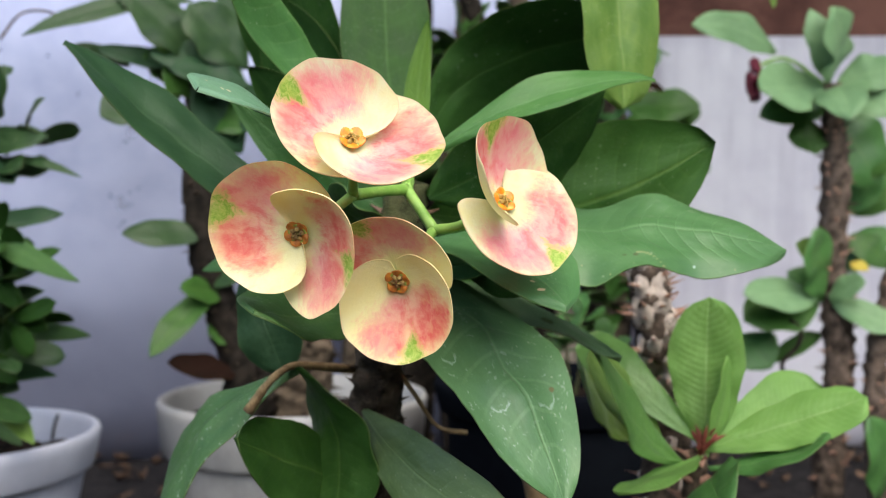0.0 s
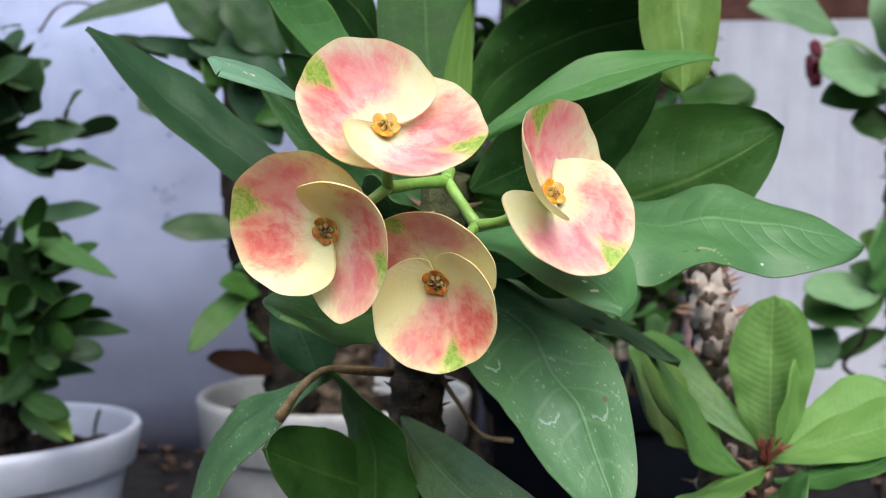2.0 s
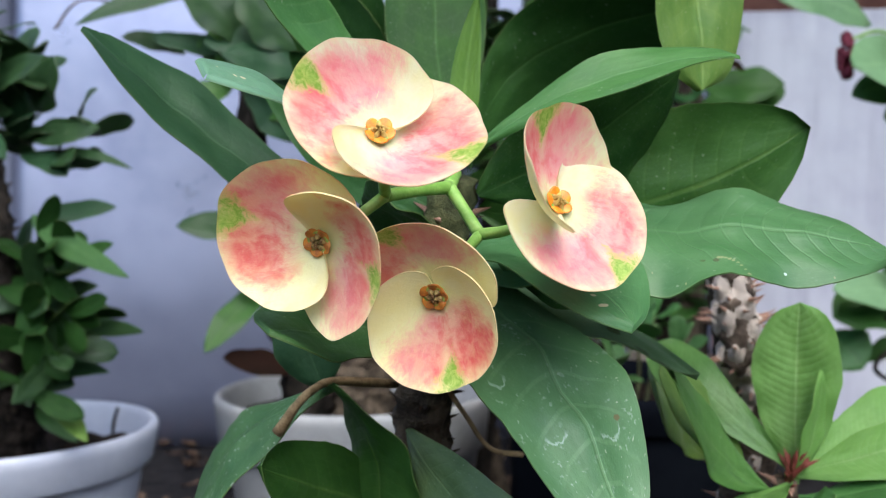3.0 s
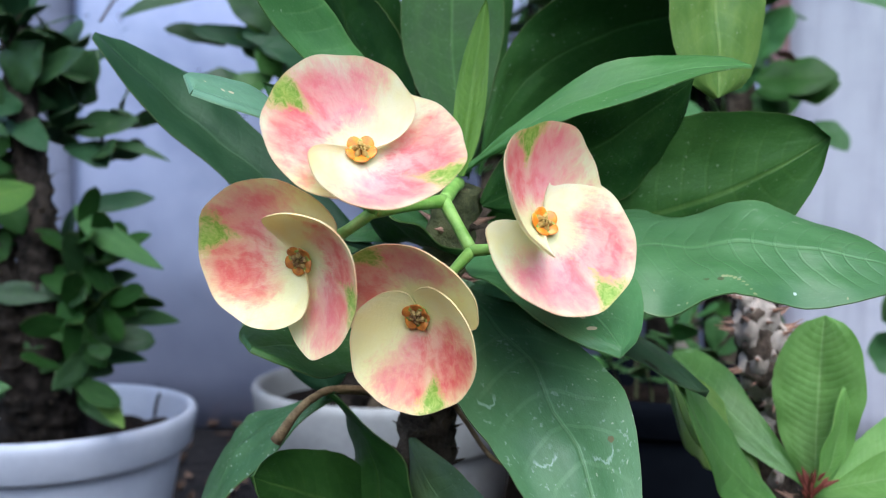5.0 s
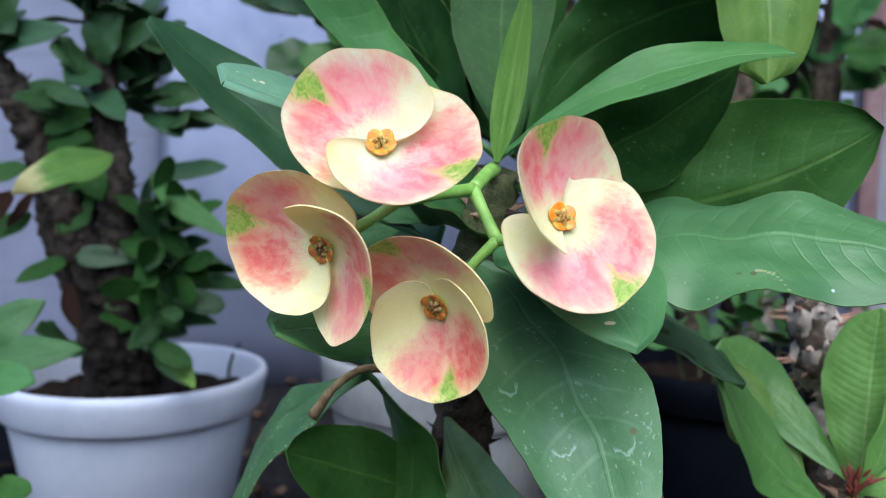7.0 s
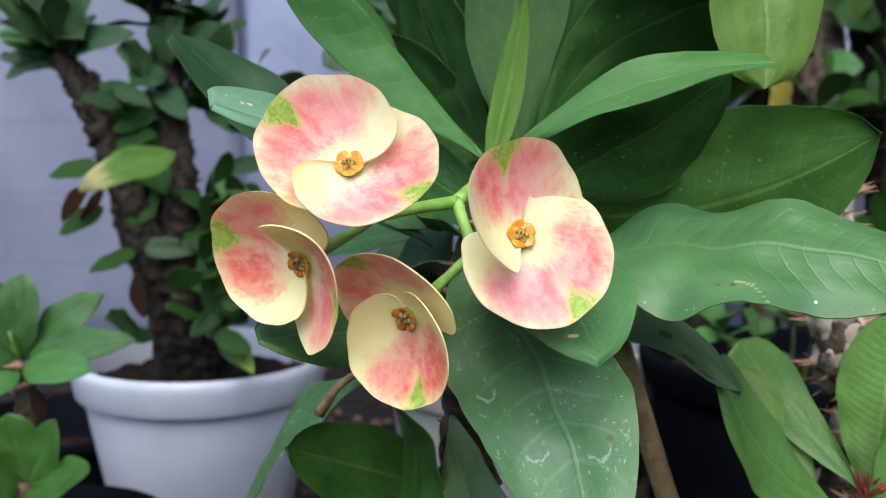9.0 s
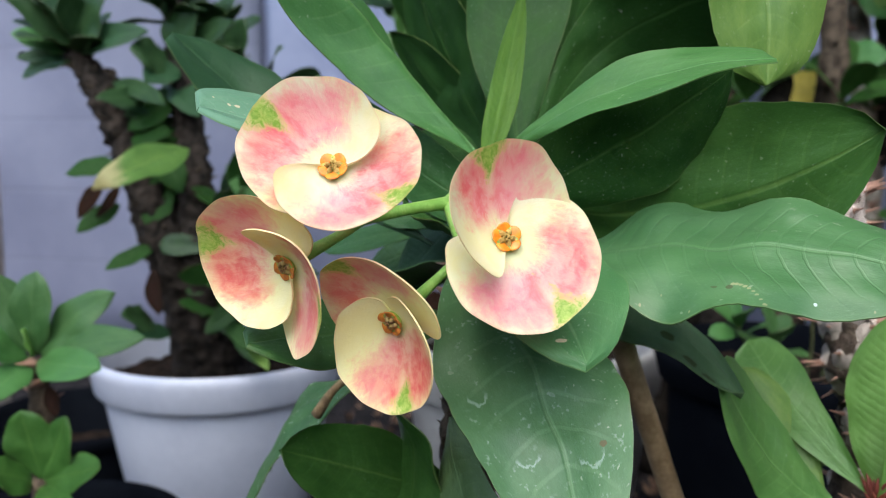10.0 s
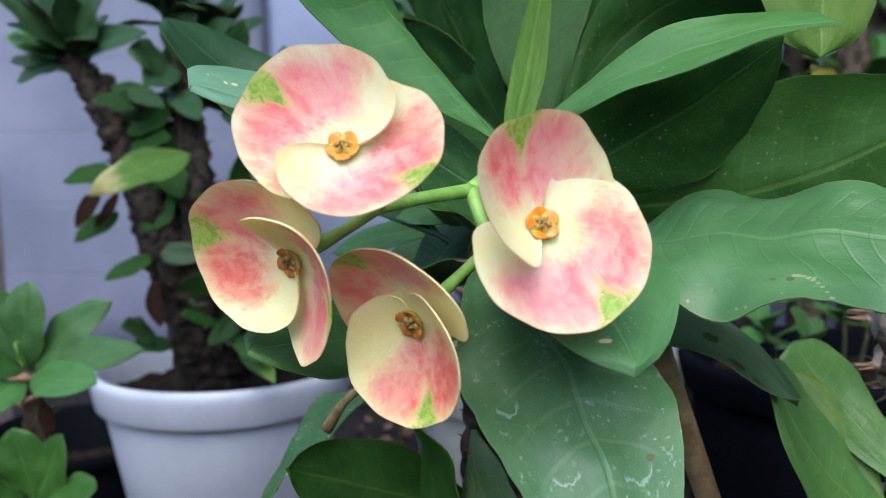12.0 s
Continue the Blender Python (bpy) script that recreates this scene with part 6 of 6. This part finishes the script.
leaf(tall, LEAF_OLIVE, (0.3739, 0.8200, 0.3444), (0.3363, 0.8200, 0.3659), -0.823, 0.0137, 0.58, 0.007, 0.032, 0.154, -0.041, 0.10, 2.0, n=16, cols=6)
leaf(tall, LEAF_OLIVE, (0.2829, 0.7600, 0.6095), (0.2880, 0.7500, 0.5698), -0.5, 0.0085, 0.60, 0.02, 0.01, 0.15, 0.1, 0.10, 2.0, n=16, cols=6)
bloom_thing()
far = thing("leggy_crown_of_thorns", 0.1575, 1.1511, 0.0, "leggy thorny plant with a yellowing leaf, deep in shade", "plant")
FSTEM = [(0.1639, 1.1378, 0.0), (0.1637, 1.1456, 0.3186), (0.1537, 1.1590, 0.4618), (0.1344, 1.1689, 0.6049)]
tube("stem", FSTEM, [0.016, 0.015, 0.014, 0.010], BARK_PALE, far, "", 50, 12, 0.4, 0.008)
FSTEM_B = [(0.2195, 1.2121, 0.0), (0.2096, 1.2248, 0.3833), (0.1837, 1.2313, 0.5199), (0.1879, 1.2461, 0.6293)]
tube("stem", FSTEM_B, [0.018, 0.017, 0.016, 0.012], BARK_DARK, far, "", 50, 12, 0.4, 0.008)
thorns(far, FSTEM, [0.016, 0.015, 0.012], 50, 0.014, 31)
thorns(far, FSTEM_B, [0.018, 0.016, 0.012], 40, 0.014, 32, DARK_THORN)
leaf(far, LEAF_YELLOW, (0.0621, 1.1024, 0.4609), (0.1158, 1.1118, 0.4583), 0.767, 0.0316, 0.50, 0.017, -0.019, 0.131, 0.125, 0.10, 2.0, n=16, cols=6, label="yellowed leaf")
leaf(far, LEAF_PALE, (0.1025, 1.0874, 0.4767), (0.1512, 1.0763, 0.4987), 0.800, 0.0232, 0.57, 0.015, -0.030, 0.157, -0.238, 0.10, 2.0, n=16, cols=6)
leaf(far, LEAF_PALE, (0.1197, 1.0546, 0.4870), (0.1666, 1.0357, 0.4910), 0.809, 0.0214, 0.47, 0.050, -0.015, 0.153, -0.046, 0.10, 2.0, n=16, cols=6)
leaf(far, LEAF_MID, (0.1904, 1.0758, 0.5261), (0.2338, 1.0582, 0.5559), 0.843, 0.0278, 0.50, 0.054, 0.012, 0.187, 0.144, 0.10, 2.0, n=16, cols=6)
leaf(far, LEAF_DARK, (0.2099, 1.0780, 0.4956), (0.2872, 1.0998, 0.5225), 0.710, 0.0261, 0.47, 0.017, 0.016, 0.233, 0.090, 0.10, 2.0, n=16, cols=6)
leaf(far, LEAF_MID, (0.2234, 1.0788, 0.4649), (0.2145, 1.0819, 0.5267), -0.344, 0.0097, 0.49, -0.017, -0.019, 0.144, 0.024, 0.10, 2.0, n=16, cols=6)
leaf(far, LEAF_DARK, (0.2189, 1.0179, 0.5142), (0.2988, 0.9997, 0.5177), 0.809, 0.0285, 0.48, 0.079, -0.031, 0.222, -0.055, 0.10, 2.0, n=16, cols=6)
leaf(far, LEAF_MID, (0.2769, 1.0152, 0.4802), (0.3081, 0.9984, 0.4483), 0.673, 0.0140, 0.52, 0.018, -0.025, 0.244, 0.091, 0.10, 2.0, n=16, cols=6)
leaf(far, LEAF_DARK, (0.2170, 1.0377, 0.5109), (0.2603, 1.0438, 0.4989), 0.847, 0.0243, 0.58, 0.057, 0.016, 0.136, 0.147, 0.10, 2.0, n=16, cols=6)
leaf(far, LEAF_MID, (0.2164, 1.0391, 0.5483), (0.2536, 1.0267, 0.6059), 0.731, 0.0224, 0.55, -0.002, -0.034, 0.074, -0.126, 0.10, 2.0, n=16, cols=6)
leaf(far, LEAF_MID, (0.2288, 1.0407, 0.5422), (0.2057, 1.0188, 0.5872), -1.158, 0.0264, 0.49, 0.074, 0.005, 0.152, 0.115, 0.10, 2.0, n=16, cols=6)
leaf(far, LEAF_DARK, (0.1986, 0.9300, 0.5129), (0.2719, 0.9100, 0.5126), 0.822, 0.0231, 0.47, 0.015, 0.017, 0.217, -0.276, 0.10, 2.0, n=16, cols=6)
leaf(far, LEAF_DARK, (0.2340, 0.9500, 0.5007), (0.2778, 0.9300, 0.5099), 0.834, 0.0238, 0.57, 0.069, 0.018, 0.195, -0.085, 0.10, 2.0, n=16, cols=6)
leaf(far, LEAF_MID, (0.1389, 1.1118, 0.5637), (0.1898, 1.1071, 0.5426), 0.791, 0.0232, 0.55, 0.044, 0.014, 0.209, 0.282, 0.10, 2.0, n=16, cols=6)
leaf(far, LEAF_OLIVE, (0.1450, 1.1134, 0.5576), (0.1766, 1.1064, 0.5788), 0.816, 0.0235, 0.49, 0.006, -0.003, 0.137, 0.007, 0.10, 2.0, n=16, cols=6)
leaf(far, LEAF_DARK, (0.1878, 1.1783, 0.5142), (0.1734, 1.1783, 0.5597), -0.553, 0.0219, 0.55, 0.062, -0.017, 0.196, -0.015, 0.10, 2.0, n=16, cols=6)
leaf(far, LEAF_DARK, (0.1108, 1.1105, 0.5526), (0.1325, 1.1233, 0.5904), 0.466, 0.0237, 0.53, 0.025, -0.036, 0.204, -0.259, 0.10, 2.0, n=16, cols=6)
leaf(far, LEAF_DARK, (0.1831, 1.1656, 0.4230), (0.2139, 1.1844, 0.4819), 0.378, 0.0206, 0.52, 0.003, 0.025, 0.210, 0.122, 0.10, 2.0, n=16, cols=6)
leaf(far, LEAF_DARK, (0.1315, 1.1690, 0.4362), (0.0603, 1.1481, 0.4886), -0.822, 0.0256, 0.48, 0.015, -0.017, 0.064, 0.294, 0.10, 2.0, n=16, cols=6)
leaf(far, LEAF_DRY, (0.2150, 0.915, 0.5360), (0.2300, 0.900, 0.5240), 0.4, 0.0060, 0.50, 0.05, 0.02, 0.3, 0.2, 0.10, 2.0, n=16, cols=6, label="withered red-brown leaf")
thicket = thing("shaded_crown_of_thorns", 0.12, 1.15, 0.0, "dense dark thorny stems standing in deep shade", "plant")
rnd = random.Random(77)
# mostly near-black stems and dark leaves: the deep shade is in their colours
for i in range(11):
    x, y = -0.10 + 0.031 * i + rnd.uniform(-0.012, 0.012), 1.08 + rnd.uniform(-0.07, 0.12)
    path = [(x, y, 0.0), (x + rnd.uniform(-0.03, 0.03), y, 0.25), (x + rnd.uniform(-0.04, 0.04), y, 0.5), (x + rnd.uniform(-0.06, 0.06), y, 0.85)]
    rad = [0.017, 0.016, 0.014, 0.009]
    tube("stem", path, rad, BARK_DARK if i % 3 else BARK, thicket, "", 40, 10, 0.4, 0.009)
    thorns(thicket, path, rad, 12, 0.013, 300 + i, DARK_THORN)
    for z in (0.3, 0.45, 0.6, 0.75, 0.88):
        sprig(thicket, LEAF_DARK, (x + rnd.uniform(-0.03, 0.03), y - 0.02, z), (rnd.uniform(-0.5, 0.5), -0.5, 0.8), 5, 0.07, 0.018, 400 + i * 7 + int(z * 100), (0.5, 1.5), "leaf", 10, 4)
flower_pot(-0.3321, 0.4313, 0.16, 0.085, 0.02, BLACK_PLASTIC, "black plastic nursery pot with small rosettes", taper=0.8)
soil_disc(-0.3321, 0.4313, 0.142, 0.073, "dark soil in a black pot strewn with red debris")
small = thing("small_crown_of_thorns", -0.3321, 0.4313, 0.14, "small crown-of-thorns with fresh green rosettes", "plant")
SSTEM = [(-0.3321, 0.4313, 0.135), (-0.3304, 0.4294, 0.2307), (-0.3281, 0.4243, 0.2704)]
tube("stem", SSTEM, [0.008, 0.007, 0.0045], BARK, small, "", 30, 10, 0.3, 0.006)
SSTEM_B = [(-0.3321, 0.4313, 0.135), (-0.3118, 0.4072, 0.1656), (-0.3052, 0.4038, 0.2060)]
tube("stem", SSTEM_B, [0.007, 0.006, 0.0045], BARK, small, "", 30, 10, 0.3, 0.006)
thorns(small, SSTEM, [0.008, 0.006, 0.0045], 26, 0.009, 41)
leaf(small, LEAF_DULL, (-0.3276, 0.4247, 0.2721), (-0.3220, 0.4222, 0.3228), 0.722, 0.0139, 0.57, 0.078, -0.001, 0.190, -0.009, 0.10, 2.0, n=16, cols=6)
leaf(small, LEAF_DULL, (-0.3258, 0.4256, 0.2738), (-0.2786, 0.4374, 0.3115), 0.806, 0.0130, 0.46, 0.043, -0.023, 0.123, -0.290, 0.10, 2.0, n=16, cols=6)
leaf(small, LEAF_DULL, (-0.3244, 0.4259, 0.2721), (-0.2466, 0.4255, 0.2901), 0.679, 0.0111, 0.49, 0.061, 0.009, 0.141, -0.108, 0.10, 2.0, n=16, cols=6)
leaf(small, LEAF_MID, (-0.3265, 0.4248, 0.2688), (-0.2548, 0.3994, 0.2780), 0.570, 0.0117, 0.54, 0.041, 0.029, 0.154, -0.007, 0.10, 2.0, n=16, cols=6)
leaf(small, LEAF_DULL, (-0.3298, 0.4241, 0.2737), (-0.3455, 0.4131, 0.3216), -0.321, 0.0120, 0.47, 0.027, 0.040, 0.085, -0.180, 0.10, 2.0, n=16, cols=6)
leaf(small, LEAF_MID, (-0.3312, 0.4231, 0.2704), (-0.3374, 0.3916, 0.2964), -0.917, 0.0111, 0.53, -0.006, -0.037, 0.083, 0.069, 0.10, 2.0, n=16, cols=6)
leaf(small, LEAF_MID, (-0.3295, 0.4234, 0.2671), (-0.3238, 0.3811, 0.2558), -0.556, 0.0107, 0.49, 0.008, 0.015, 0.164, -0.100, 0.10, 2.0, n=16, cols=6)
leaf(small, LEAF_YOUNG, (-0.3282, 0.4245, 0.2721), (-0.3271, 0.4162, 0.2892), -1.365, 0.0096, 0.50, 0.050, 0.035, 0.213, -0.267, 0.10, 2.0, n=16, cols=6)
leaf(small, LEAF_DARK, (-0.3058, 0.4037, 0.2069), (-0.3101, 0.3962, 0.2482), 0.489, 0.0138, 0.56, 0.002, 0.011, 0.063, -0.212, 0.10, 2.0, n=16, cols=6)
leaf(small, LEAF_DARK, (-0.3043, 0.4042, 0.2069), (-0.2865, 0.4049, 0.2453), 0.903, 0.0129, 0.48, -0.016, 0.015, 0.097, 0.243, 0.10, 2.0, n=16, cols=6)
leaf(small, LEAF_DARK, (-0.3034, 0.4045, 0.2060), (-0.2530, 0.3937, 0.2250), 0.669, 0.0113, 0.53, -0.017, -0.014, 0.085, 0.281, 0.10, 2.0, n=16, cols=6)
leaf(small, LEAF_DARK, (-0.3057, 0.4033, 0.2037), (-0.2598, 0.3778, 0.2037), 0.196, 0.0094, 0.57, -0.001, 0.015, 0.152, 0.219, 0.10, 2.0, n=16, cols=6)
leaf(small, LEAF_DARK, (-0.3087, 0.4024, 0.2053), (-0.3107, 0.3714, 0.2229), -0.846, 0.0121, 0.47, 0.045, -0.017, 0.095, -0.184, 0.10, 2.0, n=16, cols=6)
leaf(small, LEAF_DRY, (-0.3195, 0.4256, 0.2539), (-0.3068, 0.4179, 0.2389), -0.014, 0.0043, 0.47, 0.009, 0.006, 0.153, -0.023, 0.10, 2.0, n=16, cols=6)
